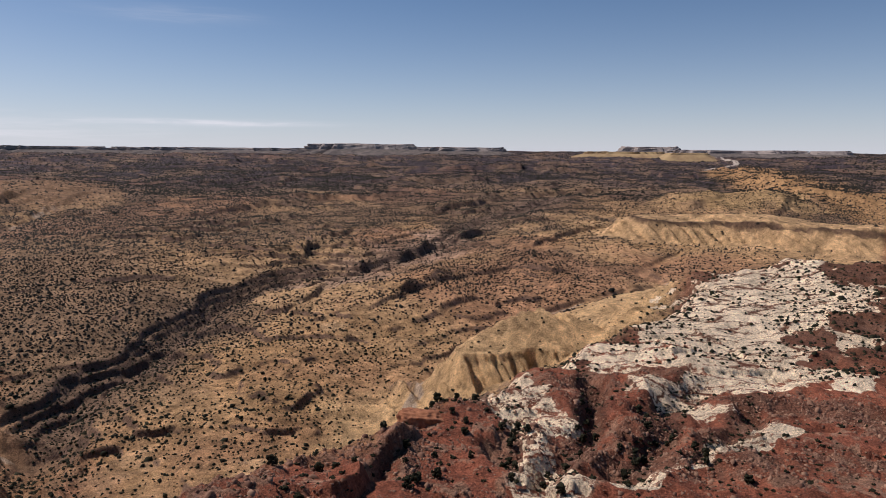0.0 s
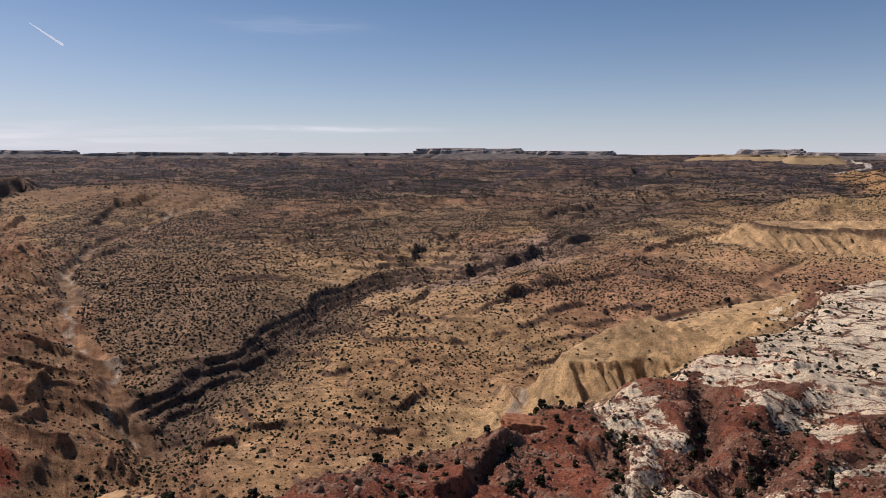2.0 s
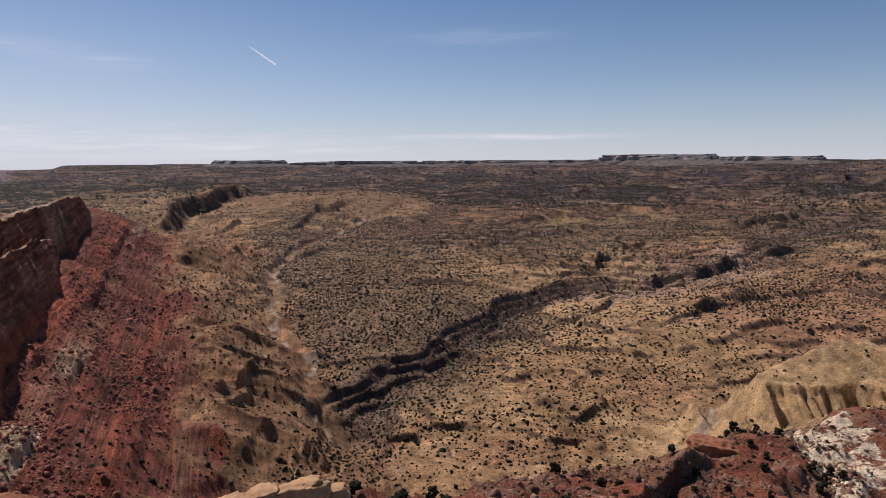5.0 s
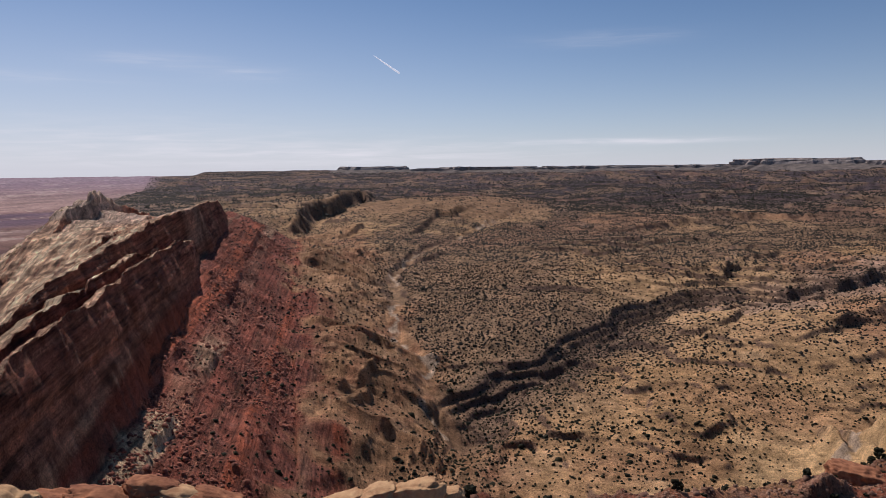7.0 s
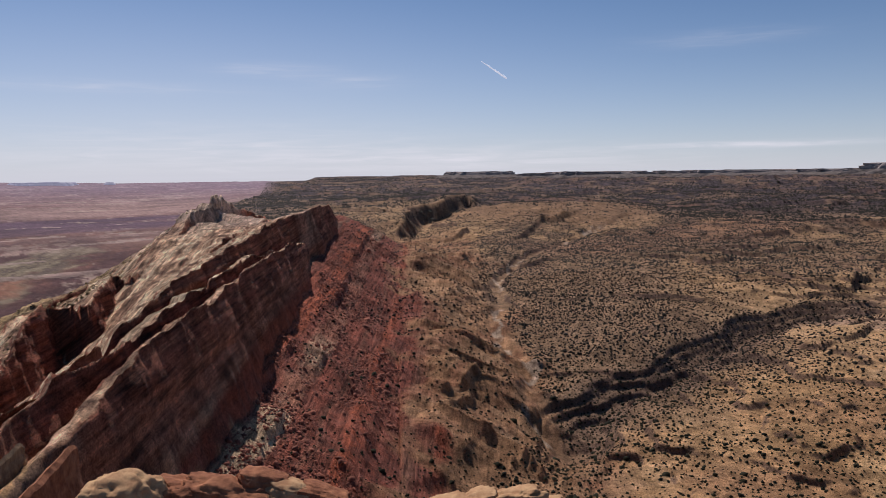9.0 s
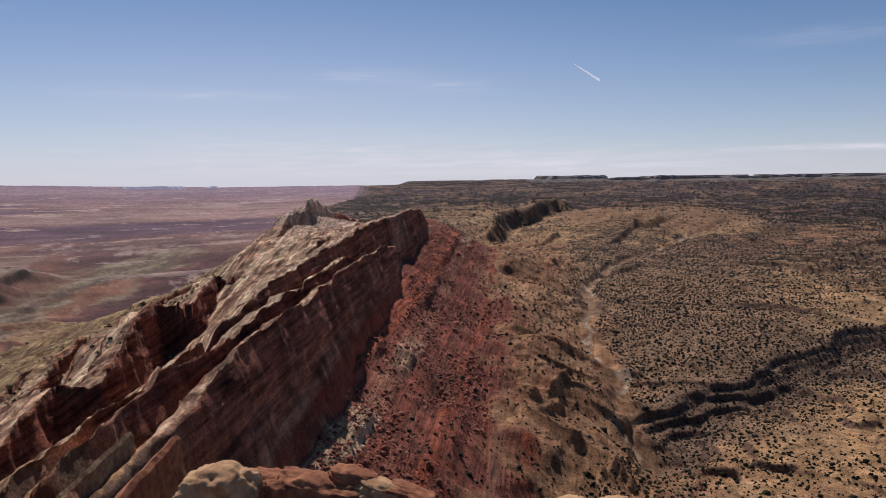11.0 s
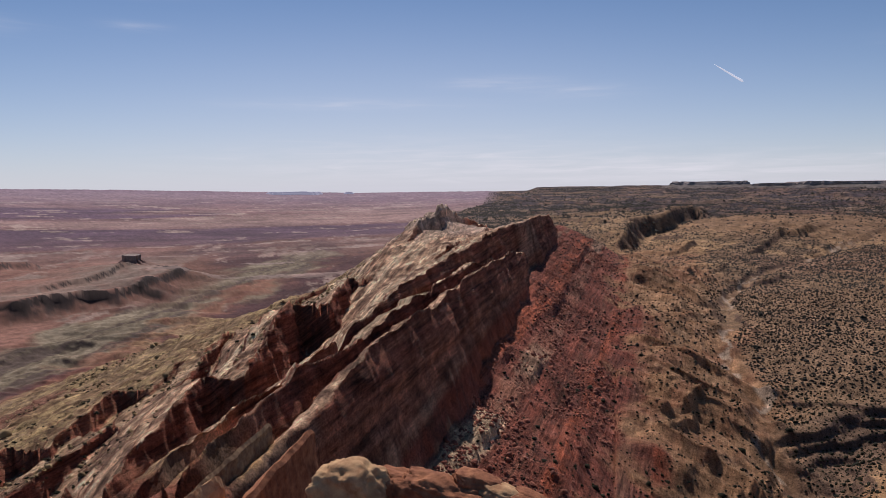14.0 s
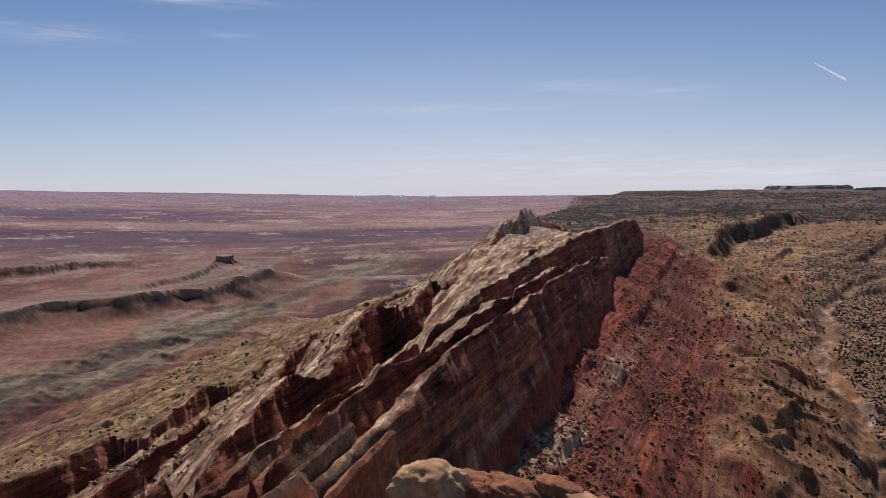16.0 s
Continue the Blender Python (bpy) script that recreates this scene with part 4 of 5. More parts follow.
def cover(x, y):
    """How thickly shrubs stand, 0 to 1."""
    u, v = uv(x, y)
    s, q = sq(x, y)
    n1, n2 = fbm(x, y, 160, 4, 101), fbm(x, y, 55, 3, 203)
    wood = smooth(-0.15, 0.55, fbm(x, y, 210, 4, 211) + 0.4 * fbm(x, y, 30, 4, 107))
    d, _, _ = line(x, y, WOODS)
    wood = np.maximum(wood * smooth(700, 1200, np.hypot(x, y)), smooth(210, 90, d + 60 * n1 + 35 * fbm(x, y, 30, 4, 107)))
    k = 0.44 + 0.55 * wood + 0.12 * n1 + 0.22 * n2
    k = np.where((q > -110) & (s > 220) & (s < 1350), 0.30 * k + 0.10, k)
    k = np.where((q + 22 * fbm(x, y, 70, 3, 513) > 2) & (s > 200) & (s < 1300), 0.16 + 0.2 * n2, k)
    k = np.where((q > 66) & (s > 100) & (s < 1300), np.where(q > 250, 0.04, 0.0), k)
    hx, hy = xy(-745, 1560)
    k = k * (0.25 + 0.75 * smooth(180, 330, np.hypot(x - hx, y - hy)))
    edge = np.interp(u, KNOB_U, KNOB_E)
    k = np.where((v < edge + 10), 0.28 + 0.3 * n2 + 0.5 * smooth(-330, -380, u) * smooth(-0.3, 0.4, fbm(x, y, 26, 3, 205)), k)
    k = np.where((v >= edge + 10) & (v < edge + 60) & (u < -90), 0.5 * k, k)
    for pts, wide in (([(-15, 440), (20, 452), (75, 458), (130, 570), (175, 640), (230, 665)], 50), ([(300, 1130), (340, 1120), (430, 1110), (520, 1020), (590, 950)], 75)):
        d, _, _ = line(x, y, pts)
        k = k * (0.12 + 0.88 * smooth(wide * 0.6, wide * 1.2, d))
    d, _, _ = line(x, y, CANYON)
    k = np.where(d < 30, np.maximum(k, 0.9), k)
    for pts, high, wide, back in LEDGES[:6]:
        k = np.where(line(x, y, pts)[0] < 11, np.maximum(k, 0.85), k)
    for pts, wide, deep in GULLIES:
        d, _, _ = line(x, y, pts)
        k = np.where((d < wide * 0.5) & (v < edge + 10), 1.1, k)
    for az, dist, wide in ((-11.0, 330, 9), (-13.0, 270, 7), (-17.5, 270, 9), (-17.3, 235, 8), (-20.0, 310, 9), (-19, 290, 6)):
        gx, gy = polar(az, dist)
        k = np.where(np.hypot(x - gx, y - gy) < wide, 2.0, k)
    for pts in (LEFT_WASH, RIGHT_WASH):
        d, _, _ = line(x, y, pts)
        k = np.where(d < 8, 0.0, k)
    return np.where((u > 40 - 0.09 * np.maximum(v - 1500, 0)) & (s > 150), np.where(np.hypot(x, y) < 1200, 0.02, 0.0), k)


def sow(r0, r1, per, az0=-36, az1=62):
    """Places of shrubs, one at most in each cell of a loose grid."""
    g = math.sqrt(per)
    n = int(r1 / g) + 1
    i, j = np.meshgrid(np.arange(-n, n + 1), np.arange(-n, n + 1), indexing="ij")
    x, y = g * i.ravel().astype(float), g * j.ravel().astype(float)
    r, a = np.hypot(x, y), np.degrees(np.arctan2(-x, y))
    m = (r > r0) & (r < r1) & (a > az0) & (a < az1)
    x, y = x[m], y[m]
    x, y = x + g * rng.uniform(-0.55, 0.55, len(x)), y + g * rng.uniform(-0.55, 0.55, len(x))
    keep = rng.uniform(0, 1, len(x)) < cover(x, y)
    x, y = x[keep], y[keep]
    return np.stack([x, y, land(x, y)], 1)


close = sow(90, 340, 8)
big = (np.hypot(close[:, 0], close[:, 1]) < 270) & (rng.uniform(0, 1, len(close)) < 0.12)
TREES = close[big][:260]
close = close[~big]
scatter("shrubs", close, np.clip(rng.lognormal(-0.5, 0.4, len(close)), 0.2, 1.15), 0, JUNIPER, "dark green low brush on red soil")
near = sow(340, 620, 9)
scatter("brush", near, rng.lognormal(0.0, 0.35, len(near)) * 0.82, 1, JUNIPER, "dark green junipers dotted over tan soil")
middle = sow(620, 1000, 11)
scatter("plateau_brush", middle, rng.lognormal(0.1, 0.3, len(middle)) * 0.92, 1, BRUSH, "dark scattered junipers over the plateau")
mid_far = sow(1000, 1600, 18)
scatter("open_brush", mid_far, rng.lognormal(0.15, 0.3, len(mid_far)) * 1.2, 2, BRUSH, "dark junipers thick over the middle plateau")
far_ = sow(1600, 2700, 44)
scatter("far_brush", far_, rng.lognormal(0.2, 0.3, len(far_)) * 1.9, 2, BRUSH, "dark juniper cover on the far plateau")
farther = sow(2700, 4800, 200)
scatter("farthest_brush", farther, rng.lognormal(0.2, 0.3, len(farther)) * 2.5, 2, BRUSH, "dark woodland cover below the mesas")


# ---- junipers that stand singly ----
BARK = mottled("juniper_bark", (0.06, 0.045, 0.035), (0.12, 0.09, 0.07), 0.2)


def juniper(seed):
    """A low juniper: a short leaning trunk with two limbs, and a crown of many ragged clumps."""
    rnd = random.Random(seed)
    root = new("juniper")
    bm = bmesh.new()
    for k in range(3):
        top = Vector((rnd.uniform(-0.5, 0.5), rnd.uniform(-0.5, 0.5), rnd.uniform(0.9, 1.4))) if k else Vector((0.1, 0, 1.1))
        foot = Vector((0, 0, -0.4)) if k == 0 else Vector((0, 0, 0.35))
        d = (top - foot).normalized()
        m = Matrix.Translation((foot + top) / 2) @ d.to_track_quat("Z", "Y").to_matrix().to_4x4()
        bmesh.ops.create_cone(bm, segments=6, radius1=0.2 - 0.06 * k, radius2=0.07, depth=(top - foot).length, matrix=m)
    me = bpy.data.meshes.new("trunk")
    bm.to_mesh(me)
    bm.free()
    me.materials.append(BARK)
    part("trunk", me, root)
    bm = bmesh.new()
    for k in range(26):
        a, h = rnd.uniform(0, 6.283), rnd.uniform(0.35, 2.1)
        q = rnd.uniform(0.2, 1.15) * math.sqrt(max(0.05, 1 - ((h - 0.9) / 1.35) ** 2))
        m = pose(q * math.cos(a), q * math.sin(a), h, rnd.uniform(0, 180), rnd.uniform(0, 180), 0)
        made = bmesh.ops.create_icosphere(bm, subdivisions=1, radius=rnd.uniform(0.22, 0.48), matrix=m)
        for vert in made["verts"]:
            vert.co += Vector((rnd.uniform(-1, 1), rnd.uniform(-1, 1), rnd.uniform(-1, 1))) * 0.13
    me = bpy.data.meshes.new("crown")
    bm.to_mesh(me)
    bm.free()
    me.materials.append(JUNIPER)
    part("crown", me, root)
    return tagged(root, "low rounded dark green juniper on stony soil", "juniper", "junipers on the shoulder")


kinds = [juniper(k) for k in range(5)]
for k, (x, y, z) in enumerate(TREES.tolist()):
    size = random.uniform(0.8, 1.45)
    m = pose(x, y, z - 0.1, 0, 0, random.uniform(0, 360))
    if k < 5:
        tree = kinds[k]
        tree.matrix_basis = m
    else:
        tree = copy_thing(kinds[k % 5], m)
    tree.scale = (size, size * random.uniform(0.85, 1.15), size * random.uniform(0.8, 1.1))


# ---- mesas on the horizon ----
MESA_ROCK = mottled("mesa_rock", (0.19, 0.16, 0.155), (0.44, 0.37, 0.32), 26, bump=0.6, dist=8)
MESA_TALUS = mottled("mesa_talus", (0.09, 0.078, 0.075), (0.22, 0.18, 0.155), 30, bump=0.5, dist=6)
YELLOW_ROCK = mottled("yellow_badland", (0.30, 0.20, 0.11), (0.44, 0.31, 0.16), 60, bump=0.6, dist=8)


def mesa(az0, az1, dist, top, base, rock, talus, label, cap=0.35, seed=0):
    """A flat-topped mesa: a cliff band over a talus skirt, from heading az0 to az1 at a distance; top and base in degrees over the eye's level."""
    root = new("mesa")
    mid_az = 0.5 * (az0 + az1)
    root.location = heading(mid_az) * dist
    zt, zb = EYE + dist * math.tan(radians(top)), EYE + dist * math.tan(radians(base)) - 6
    half = dist * radians(abs(az1 - az0)) / 2
    deep = min(260.0, max(60.0, half * 0.8))
    n = max(28, int(abs(az1 - az0) * 14))
    ring = np.linspace(0, 2 * np.pi, n, endpoint=False)
    cs, sn = np.cos(ring), np.sin(ring)
    ex = np.sign(cs) * np.abs(cs) ** 0.45 * half
    ey = np.sign(sn) * np.abs(sn) ** 0.45 * deep
    wob = 1 + 0.10 * fbm(ex + seed * 97.0, ey, 45, 3, 301)
    skirt = min(half * 0.45, (zt - zb) * (1 - cap) * 3.2)
    zc = zb + (zt - zb) * (1 - cap)
    jag = 0.06 * (zt - zb) * fbm(ex + 31.0 * seed, ey, 60, 3, 305)

    def loop(grow, z, k):
        f = (half - 0.3 * skirt + grow) / half
        g = (deep - 0.3 * skirt + grow) / deep
        return [(float(a * f * w), float(b * g * w), float(zz)) for a, b, w, zz in zip(ex, ey, wob * (1 + 0.02 * k * fbm(ex, ey, 20, 2, 309 + k)), z + 0 * ex)]

    def shell(loops, closed):
        vs = [p for lp in loops for p in lp]
        fs = [(r * n + i, r * n + (i + 1) % n, (r + 1) * n + (i + 1) % n, (r + 1) * n + i) for r in range(len(loops) - 1) for i in range(n)]
        if closed:
            fs.append(tuple(range((len(loops) - 1) * n, len(loops) * n)))
        return vs, fs

    turn = pose(0, 0, 0, 0, 0, mid_az)
    for name, (vs, fs), mat in (("talus", shell([loop(skirt, zb, 1), loop(skirt * 0.45, zb + (zc - zb) * 0.6, 2), loop(0, zc, 1)], False), talus),
                                ("cliff", shell([loop(0.5, zc - 0.5, 1), loop(-0.3 * (zt - zc), zc + (zt - zc) * 0.55 + jag, 2), loop(-0.55 * (zt - zc), zc + (zt - zc) * 0.62 + jag, 1), loop(-0.85 * (zt - zc), zt + jag, 2)], True), rock)):
        part(name, mesh_from(name, vs, fs, mat), root).matrix_basis = turn
    return tagged(root, label, "mesa", "mesas on the horizon")


FAR = 4350.0
for k, (a0, a1, top, base, cap) in enumerate((
        (11.0, 1.6, 0.47, -0.1, 0.42), (2.9, -5.1, 0.27, -0.1, 0.4), (40.4, 34.6, 0.26, -0.1, 0.35), (32.4, 24.3, 0.15, -0.1, 0.35),
        (24.3, 9.8, 0.14, -0.1, 0.35), (-13.0, -18.2, 0.40, -0.1, 0.4), (-16.7, -26.5, 0.16, -0.1, 0.35), (-26.2, -29.4, 0.14, -0.1, 0.4), (34.5, 23.0, 0.06, -0.1, 0.3))):
    mesa(a0, a1, FAR + 25 * (k % 3), top, base - 0.25, MESA_ROCK, MESA_TALUS, "long flat-topped grey-brown mesa above a dark plateau", cap, k)
mesa(-10.6, -17.2, 4000.0, 0.02, -0.45, YELLOW_ROCK, YELLOW_ROCK, "low yellowish eroded mesa on the dark plateau", 0.25, 11)
mesa(-16.6, -20.2, 3700.0, -0.05, -0.55, YELLOW_ROCK, YELLOW_ROCK, "low yellowish conical butte on the dark plateau", 0.2, 12)
# haze put into the material: lavender-grey colour plus a faint glow
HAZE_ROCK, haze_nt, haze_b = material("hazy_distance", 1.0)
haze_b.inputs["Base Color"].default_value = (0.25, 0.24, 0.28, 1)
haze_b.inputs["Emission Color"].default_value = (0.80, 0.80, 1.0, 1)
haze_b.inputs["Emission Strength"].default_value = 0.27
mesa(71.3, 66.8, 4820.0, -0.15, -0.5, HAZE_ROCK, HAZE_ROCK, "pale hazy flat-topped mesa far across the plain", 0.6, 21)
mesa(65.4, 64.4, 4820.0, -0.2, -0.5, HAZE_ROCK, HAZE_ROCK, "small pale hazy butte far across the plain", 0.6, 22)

# ---- buttes on the plain ----
SHALE = mottled("grey_shale", (0.20, 0.15, 0.125), (0.32, 0.25, 0.21), 14, bump=0.6, dist=2)
RED_SHALE = mottled("red_shale", (0.17, 0.10, 0.075), (0.28, 0.17, 0.13), 20, bump=0.6, dist=2)


def butte(az, dist, wide, deep, high, lean, label, cap=0.35, seed=0, skirt=1.3):
    root = new("butte")
    p = heading(az) * dist
    g = float(land(np.array([p.x]), np.array([p.y]))[0])
    root.matrix_basis = pose(p.x, p.y, g - 3, 0, 0, lean)
    n = 72
    ring = np.linspace(0, 2 * np.pi, n, endpoint=False)
    cs, sn = np.cos(ring), np.sin(ring)
    ex, ey = np.sign(cs) * np.abs(cs) ** 0.7 * wide, np.sign(sn) * np.abs(sn) ** 0.7 * deep
    w = 1 + 0.20 * fbm(ex + 57.0 * seed, ey, max(wide, deep) * 0.5, 4, 401, 0.6)
    gully = np.abs(np.sin(ring * 9 + 2 * np.sin(ring * 3 + seed)))
    hc = high * (1 - cap)

    def loop(grow, z, cut=0.0):
        f = grow - cut * gully
        return [(float(a * ww + math.cos(t) * q), float(b * ww + math.sin(t) * q), float(z)) for a, b, ww, t, q in zip(ex, ey, w, ring, f)]

    def faces(m):
        return [(r * n + i, r * n + (i + 1) % n, (r + 1) * n + (i + 1) % n, (r + 1) * n + i) for r in range(m - 1) for i in range(n)]

    sk = hc * skirt
    lo = [loop(sk * 1.5, 0), loop(sk * 0.85, hc * 0.28, sk * 0.2), loop(sk * 0.35, hc * 0.62, sk * 0.2), loop(0.5, hc)]
    part("talus", mesh_from("talus", [q for l in lo for q in l], faces(4), RED_SHALE), root)
    hi = [loop(0, hc - 0.5), loop(-0.4, hc + (high - hc) * 0.5), loop(0.5, hc + (high - hc) * 0.6), loop(0.2, high), loop(-1.5, high + 0.4)]
    part("caprock", mesh_from("caprock", [q for l in hi for q in l], faces(5) + [tuple(range(4 * n, 5 * n))], SHALE), root)
    return tagged(root, label, "butte", "buttes on the plain")


butte(80.9, 2080, 34, 20, 34, 0, "small dark-capped butte on a shale cone on the red plain", 0.36, 1, 2.2)

# ---- vapour trail ----
TRAIL, trail_nt, trail_b = material("vapour", 1.0)
trail_b.inputs["Base Color"].default_value = (0.9, 0.9, 0.9, 1)
# an added glow stands in for sunlight scattered by the vapour
trail_b.inputs["Emission Color"].default_value = (0.80, 0.86, 0.95, 1)
trail_b.inputs["Emission Strength"].default_value = 0.62
a, b = heading(37.33, 8.67) * 4600, heading(35.34, 7.33) * 4600
d = (b - a).normalized()
side = d.cross(a.normalized()).normalized()
vs, n = [], 24
for k in range(n + 1):
    c = a.lerp(b, k / n) + Vector((0, 0, EYE)) + side * (1.6 * noise.noise((k * 0.6, 3.1, 0)))
    wide = 1.2 + 5.2 * (k / n) ** 0.8 + 0.8 * noise.noise((k * 0.9, 0.2, 0))
    if k == n:
        wide = 1.5
    for q in range(6):
        t = q * math.pi / 3
        vs.append(c + side * math.cos(t) * wide + d.cross(side) * math.sin(t) * wide)
fs = [(r * 6 + q, r * 6 + (q + 1) % 6, r * 6 + 6 + (q + 1) % 6, r * 6 + 6 + q) for r in range(n) for q in range(6)]
trail = new("vapour_trail", mesh_from("vapour_trail", [tuple(v) for v in vs], fs, TRAIL, True))
tagged(trail, "short thin white vapour trail in the blue sky", "vapour trail", kind="structure")
trail.visible_shadow = False

# ---- rocks at the knob's rim ----
PALE_STONE = mottled("pale_sandstone", (0.38, 0.20, 0.10), (0.62, 0.40, 0.21), 2.6, bump=0.8, dist=0.5)
RED_STONE = mottled("red_sandstone", (0.20, 0.075, 0.04), (0.44, 0.19, 0.095), 2.2, bump=0.9, dist=0.5)
BROWN_STONE = mottled("brown_sandstone", (0.17, 0.10, 0.06), (0.36, 0.25, 0.14), 2.4, bump=0.9, dist=0.4)


def stone(name, az, dist, high, size, turn, mat, label, seed, square=0.5, beds=0.0, dip=0.0, group=""):
    """A weathered block: a rounded box, broken by noise and stepped along its beds. high: its top, metres below the eye."""
    bm = bmesh.new()
    bmesh.ops.create_cube(bm, size=2.0)
    bmesh.ops.subdivide_edges(bm, edges=bm.edges[:], cuts=24, use_grid_fill=True)
    tilt = Matrix.Rotation(radians(dip), 3, "Y")
    off = Vector((seed * 7.3, seed * 3.1, seed * 1.7))
    sx, sy, sz = size
    for vert in bm.verts:
        p = vert.co
        ball = p.normalized() * 1.15
        p = p.lerp(ball, 1 - square)
        q = Vector((p.x * sx, p.y * sy, p.z * sz))
        w = q.z / max(sz, 0.1) * 3 + off.z
        out = Vector((p.x, p.y, 0.4 * p.z))
        k = noise.fractal(q * 0.22 + off, 0.7, 2.1, 5) * 0.24 + noise.fractal(q * 0.7 + off, 0.8, 2.1, 4) * 0.085
        if beds:
            s = q.z / beds + 0.8 * noise.noise(q * 0.12 + off)
            k += 0.15 * (noise.noise(Vector((math.floor(s) * 3.3, off.x, 0.0)))) - 0.07 * (1 if s - math.floor(s) < 0.16 else 0)
        q += Vector((out.x * sx, out.y * sy, out.z * sz)) * k
        vert.co = tilt @ q
    bmesh.ops.recalc_face_normals(bm, faces=bm.faces[:])
    top = max(v.co.z for v in bm.verts)
    me = bpy.data.meshes.new(name)
    bm.to_mesh(me)
    bm.free()
    me.polygons.foreach_set("use_smooth", [True] * len(me.polygons))
    me.materials.append(mat)
    ob = new(name, me)
    p = heading(az) * dist
    ob.matrix_basis = pose(p.x, p.y, EYE - high - top, 0, 0, turn)
    return tagged(ob, label, "rock", group)


RIM = "rocks on the knob's rim"
# the pale head and the red ledges behind it
stone("sandstone_knob", 65.2, 117, 43.6, (6.2, 5.2, 7.0), 30, PALE_STONE, "pale rounded sandstone knob at the rim", 1, 0.2, 0, 0, RIM)
for k, (az, dist, high, size, turn, mat) in enumerate((
        (61.4, 119, 46.0, (9.0, 4.6, 5.0), 64, RED_STONE), (57.6, 117, 46.5, (8.5, 4.6, 4.4), 55, RED_STONE), (55.0, 118, 46.9, (5.0, 3.4, 3.6), 60, RED_STONE),
        (53.2, 117, 48.4, (5.0, 3.2, 3.0), 40, PALE_STONE), (50.6, 116, 49.6, (4.5, 3.0, 2.4), 40, RED_STONE))):
    stone("rock_ledge", az, dist, high, size, turn, mat, "layered %s sandstone ledge at the rim" % ("red" if mat == RED_STONE else "pale"), 3 + k, 0.34, 1.0, 16, RIM)
for k, (az, dist, high, size, turn) in enumerate(((41.0, 118, 53.4, (4.6, 2.2, 1.8), 45), (37.6, 117, 52.2, (3.6, 2.4, 2.0), 40), (34.6, 116, 50.9, (4.0, 2.6, 2.6), 15), (32.0, 118, 53.6, (2.8, 2.0, 1.6), 30))):
    stone("boulder", az, dist, high, size, turn, PALE_STONE, "smooth pale sandstone boulder at the rim", 20 + k, 0.45, 2.0, -14, RIM)
# fins: tilted beds that end in a point, with a lit dip face and an upright face in shade
def fin(name, low, tip, drop, dip_run, dip_fall, mat, label, seed, beds=1.4):
    """low and tip: heading, distance and depth below the eye of the crest's two ends."""
    a, b = (heading(az) * dist + Vector((0, 0, EYE - deep)) for az, dist, deep in (low, tip))
    way = Vector((b.x - a.x, b.y - a.y, 0)).normalized()
    side = Vector((way.y, -way.x, 0))  # to the right of the way: the shaded face
    prof = [(-dip_run, -dip_fall - drop * 0.5), (-dip_run, -dip_fall)] + [(-dip_run * f, -dip_fall * f) for f in (0.85, 0.7, 0.55, 0.4, 0.28, 0.16, 0.07)] + [(0, 0)]
    prof += [(0.5 + 0.10 * drop * f, -drop * f) for f in (0.03, 0.08, 0.15, 0.23, 0.32, 0.42, 0.54, 0.68, 0.84, 1.0)]
    n, m = 46, len(prof)
    vs = []
    for i in range(n + 1):
        f = i / n
        blunt = max(0.0, (f - 0.93) / 0.07)
        c = a.lerp(b, f)
        for p_, h in prof:
            w = p_ * (1 - 0.35 * blunt)
            q = c + side * w + Vector((0, 0, h * (1 - 0.04 * blunt) - 1.6 * blunt * blunt))
            r = q * 0.16 + Vector((seed * 3.7, seed * 1.9, 0))
            level = (h + 0.6 * p_) / beds
            q += side * (0.45 * noise.fractal(r, 0.8, 2.1, 4) + 0.3 * noise.noise(Vector((math.floor(level) * 2.7, seed, 0.3))) * (1 if p_ >= 0 else 0))
            q.z += 0.4 * noise.fractal(r * 0.8 + Vector((9, 4, 2)), 0.8, 2.2, 4)
            if p_ < 0:
                q.z += 0.4 * noise.noise(Vector((math.floor(-p_ / 0.9) * 1.9, f * 3, seed)))
            vs.append(q)
    fs = [(i * m + j, i * m + j + 1, i * m + m + j + 1, i * m + m + j) for i in range(n) for j in range(m - 1)]
    fs += [tuple(range(m - 1, -1, -1)), tuple(n * m + j for j in range(m))]
    foot = a.lerp(b, 0.5) - Vector((0, 0, drop))
    ob = new(name, mesh_from(name, [tuple(v - foot) for v in vs], fs, mat))
    ob.matrix_basis = Matrix.Translation(foot)
    return tagged(ob, label, "rock", RIM)


fin("rock_fin", (76.5, 122, 57.0), (68.1, 166, 53.6), 34, 7, 7, RED_STONE, "tilted red sandstone fin with a sharp crest", 1)
fin("rock_fin", (80.5, 150, 66.0), (71.4, 205, 64.0), 34, 5, 7, BROWN_STONE, "tilted brown sandstone fin ending in a point", 2)
fin("rock_slab", (86.0, 112, 54.5), (75.2, 142, 53.4), 26, 8, 6, PALE_STONE, "tilted pale bedded sandstone slab", 3, 0.9)
stone("rock_block", 1.6, 236, 86.5, (8, 5, 4), 10, RED_STONE, "bright red weathered sandstone block", 41, 0.4, 0, 8)

# ---- loose stones ----
RUBBLE = foliage("rubble", (0.13, 0.06, 0.04), (0.34, 0.20, 0.13))
RED_RUBBLE = foliage("red_rubble", (0.14, 0.054, 0.038), (0.36, 0.135, 0.085))


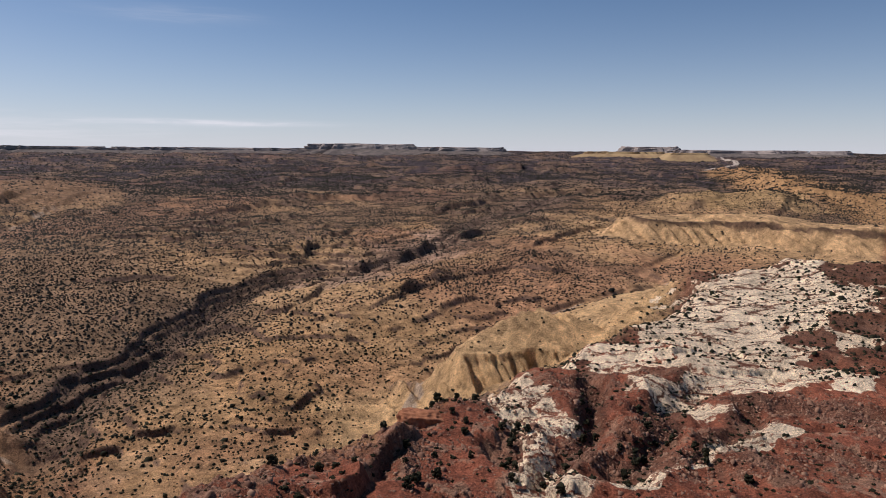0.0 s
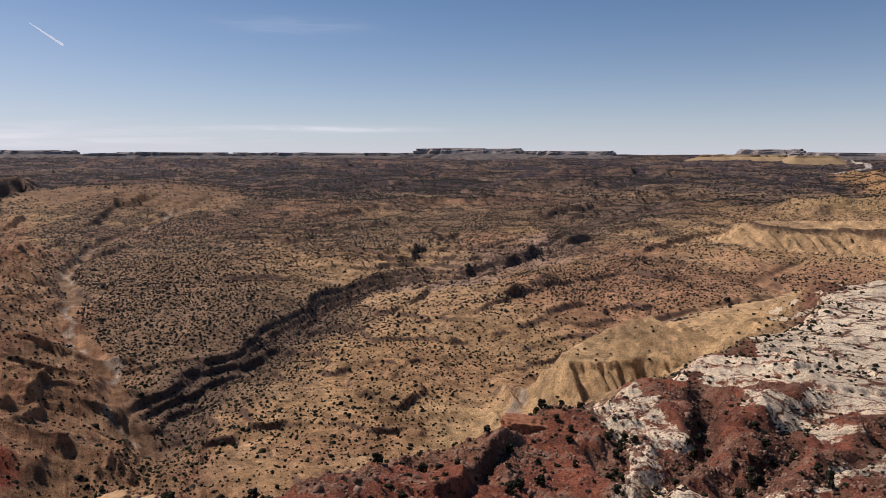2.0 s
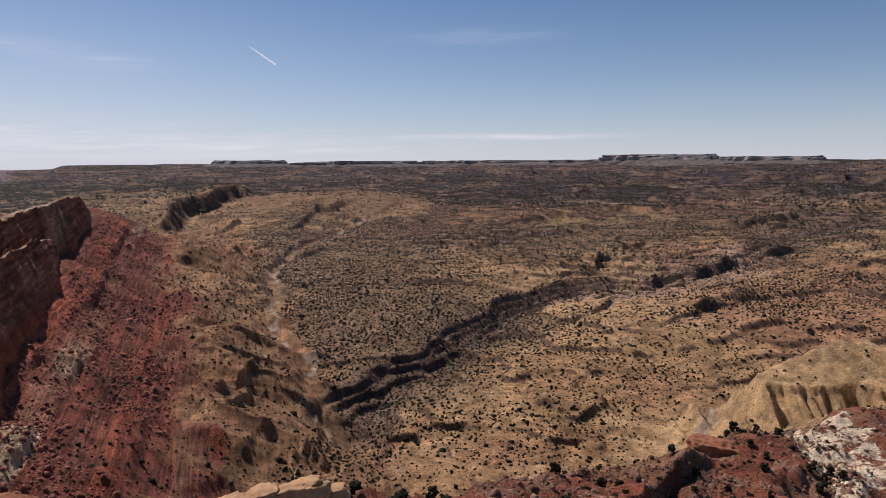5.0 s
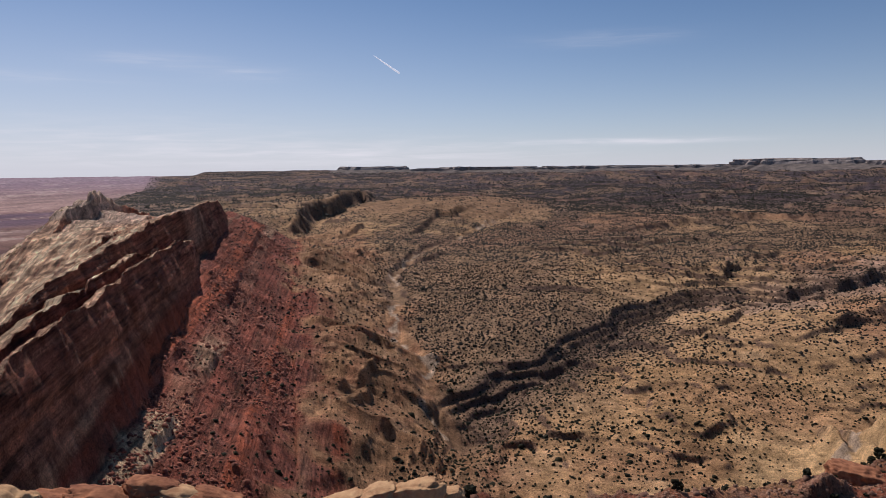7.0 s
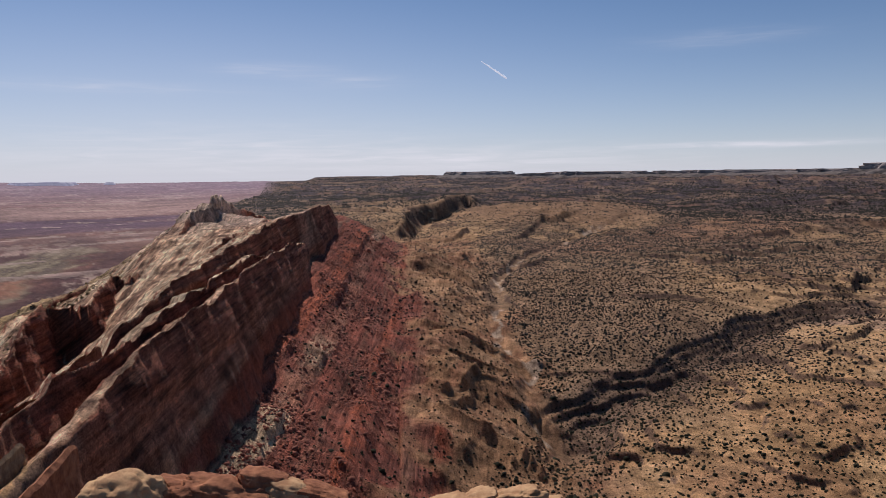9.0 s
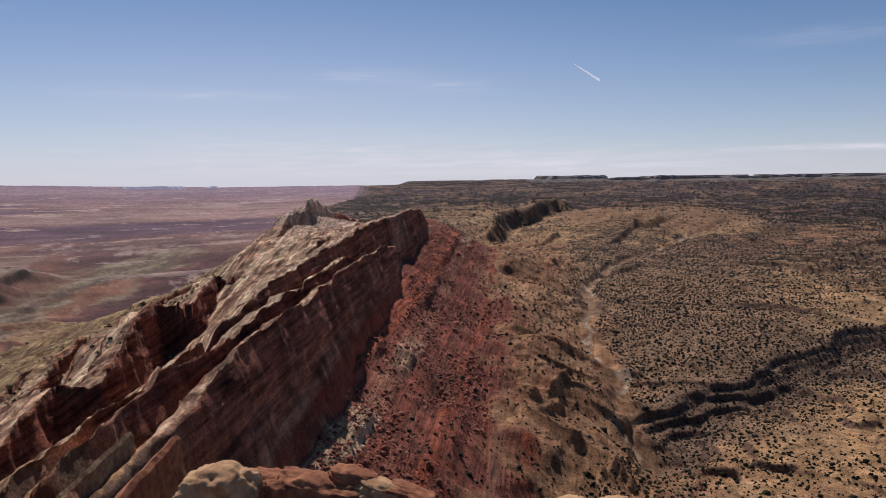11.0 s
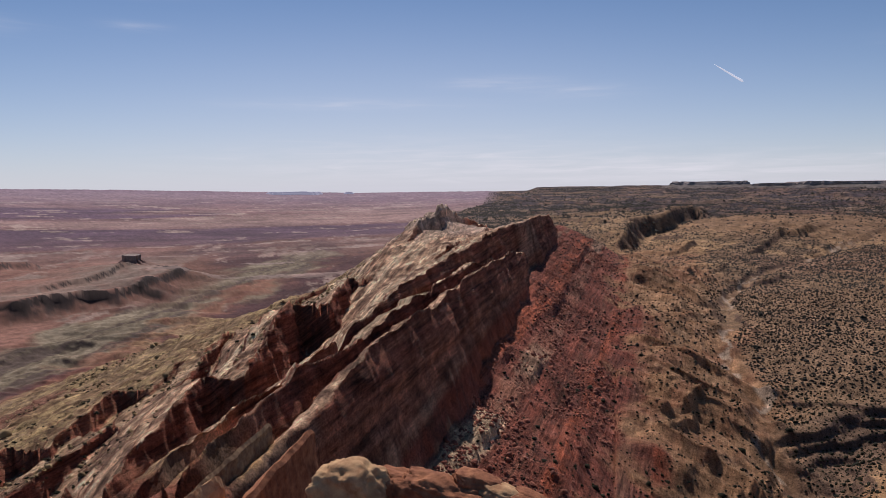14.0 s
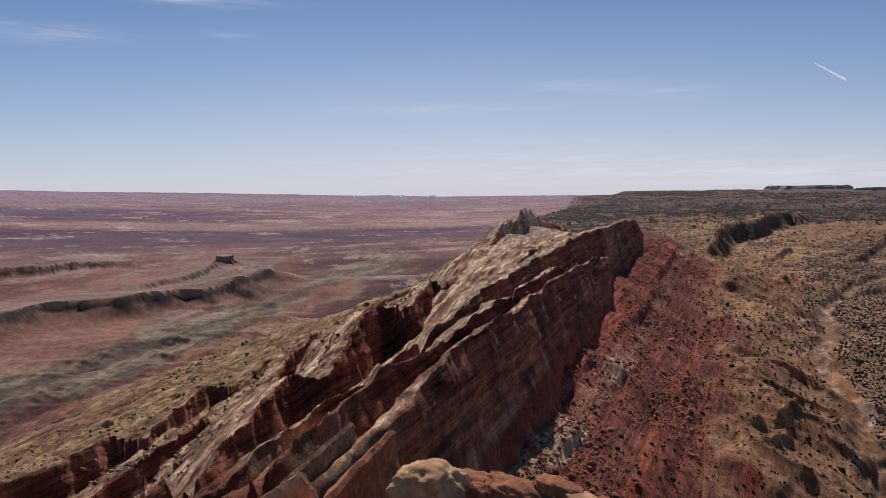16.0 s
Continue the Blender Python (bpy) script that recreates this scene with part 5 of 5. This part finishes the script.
def strew(name, n, r0, r1, az0, az1, size, mat, label, test):
    r = np.sqrt(rng.uniform(r0 * r0, r1 * r1, n))
    a = np.radians(rng.uniform(az0, az1, n))
    x, y = -np.sin(a) * r, np.cos(a) * r
    keep = test(x, y)
    x, y = x[keep], y[keep]
    pos = np.stack([x, y, land(x, y) - 0.1], 1)
    return scatter(name, pos, rng.lognormal(0, 0.5, len(pos)) * size, 1, mat, label)


def on_knob(x, y):
    u, v = uv(x, y)
    return (v < np.interp(u, KNOB_U, KNOB_E) + 5) & (fbm(x, y, 30, 3, 107) + rng.uniform(-0.5, 0.9, len(x)) > 0.1)


def on_back(x, y):
    s, q = sq(x, y)
    return (q + 22 * fbm(x, y, 70, 3, 513) > 2) & (q < 72) & (s > 180) & (s < 1150) & (fbm(x, y, 40, 3, 511) + rng.uniform(-0.6, 0.8, len(x)) > 0.05)


strew("rubble", 75000, 100, 330, -36, 30, 0.28, RUBBLE, "loose brown and pale stones on red soil", on_knob)
strew("stones", 9000, 100, 340, -36, 30, 0.38, RUBBLE, "scattered broken brown sandstone blocks on red soil", on_knob)
strew("talus_stones", 85000, 180, 1000, 42, 64, 0.62, RED_RUBBLE, "loose red and brown stones on a talus slope", on_back)

DIP_RUBBLE = foliage("dip_rubble", (0.15, 0.098, 0.048), (0.40, 0.285, 0.14))


def on_dip(x, y):
    s, q = sq(x, y)
    return (q > 205) & (q < 480) & (s > 180) & (s < 1000) & (fbm(s, q * 0.3, 26, 3, 521) + rng.uniform(-0.5, 0.7, len(x)) > 0.2)


strew("slope_blocks", 22000, 190, 950, 58, 99, 0.75, DIP_RUBBLE, "broken tan and brown sandstone blocks on a dip slope", on_dip)
brush = np.stack([-np.sin(np.radians(rng.uniform(58, 99, 3200))) * 1.0, rng.uniform(200, 900, 3200)], 1)
bx, by = brush[:, 0] * brush[:, 1], np.sqrt(np.maximum(0, 1 - brush[:, 0] ** 2)) * brush[:, 1]
keep = on_dip(bx, by)
scatter("slope_brush", np.stack([bx[keep], by[keep], land(bx[keep], by[keep])], 1), rng.lognormal(0, 0.35, int(keep.sum())) * 0.8, 0, JUNIPER, "dark scattered brush on a rocky dip slope")

# ---- pale track on the far plateau ----
TRACK_DIRT = mottled("pale_dirt", (0.38, 0.31, 0.25), (0.52, 0.44, 0.36), 12, bump=0.2)


def track(name, pts, wide, label):
    """A strip of bare dirt that follows the land."""
    path = []
    for a, b in zip(pts, pts[1:]):
        path += [Vector(a).lerp(Vector(b), k / 12) for k in range(12)]
    path.append(Vector(pts[-1]))
    for _ in range(8):
        path = [path[0]] + [(p + q + r) / 3 for p, q, r in zip(path, path[1:], path[2:])] + [path[-1]]
    vs = []
    for k, p in enumerate(path):
        d = (path[min(k + 1, len(path) - 1)] - path[max(k - 1, 0)]).normalized()
        n = Vector((-d.y, d.x))
        for s in (-1, -0.33, 0.33, 1):
            q = p + n * s * wide * 0.5 * (1 + 0.25 * noise.noise((k * 0.3, s, 0)))
            vs.append((q.x, q.y))
    xs, ys = np.array([v[0] for v in vs]), np.array([v[1] for v in vs])
    zs = land(xs, ys) + 2.2
    zs = zs.reshape(-1, 4)
    zs[:, 0] -= 3.5
    zs[:, 3] -= 3.5
    co = [(x, y, z) for x, y, z in zip(xs.tolist(), ys.tolist(), zs.ravel().tolist())]
    fs = [(k * 4 + j, k * 4 + j + 1, k * 4 + j + 5, k * 4 + j + 4) for k in range(len(path) - 1) for j in range(3)]
    return tagged(new(name, mesh_from(name, co, fs, TRACK_DIRT)), label, "road", kind="structure")


track("road", [polar(-18.9, 2850), polar(-20.3, 2950), polar(-21.9, 3250), polar(-21.6, 3550), polar(-20.4, 3750)], 34, "pale winding dirt road across the dark plateau")
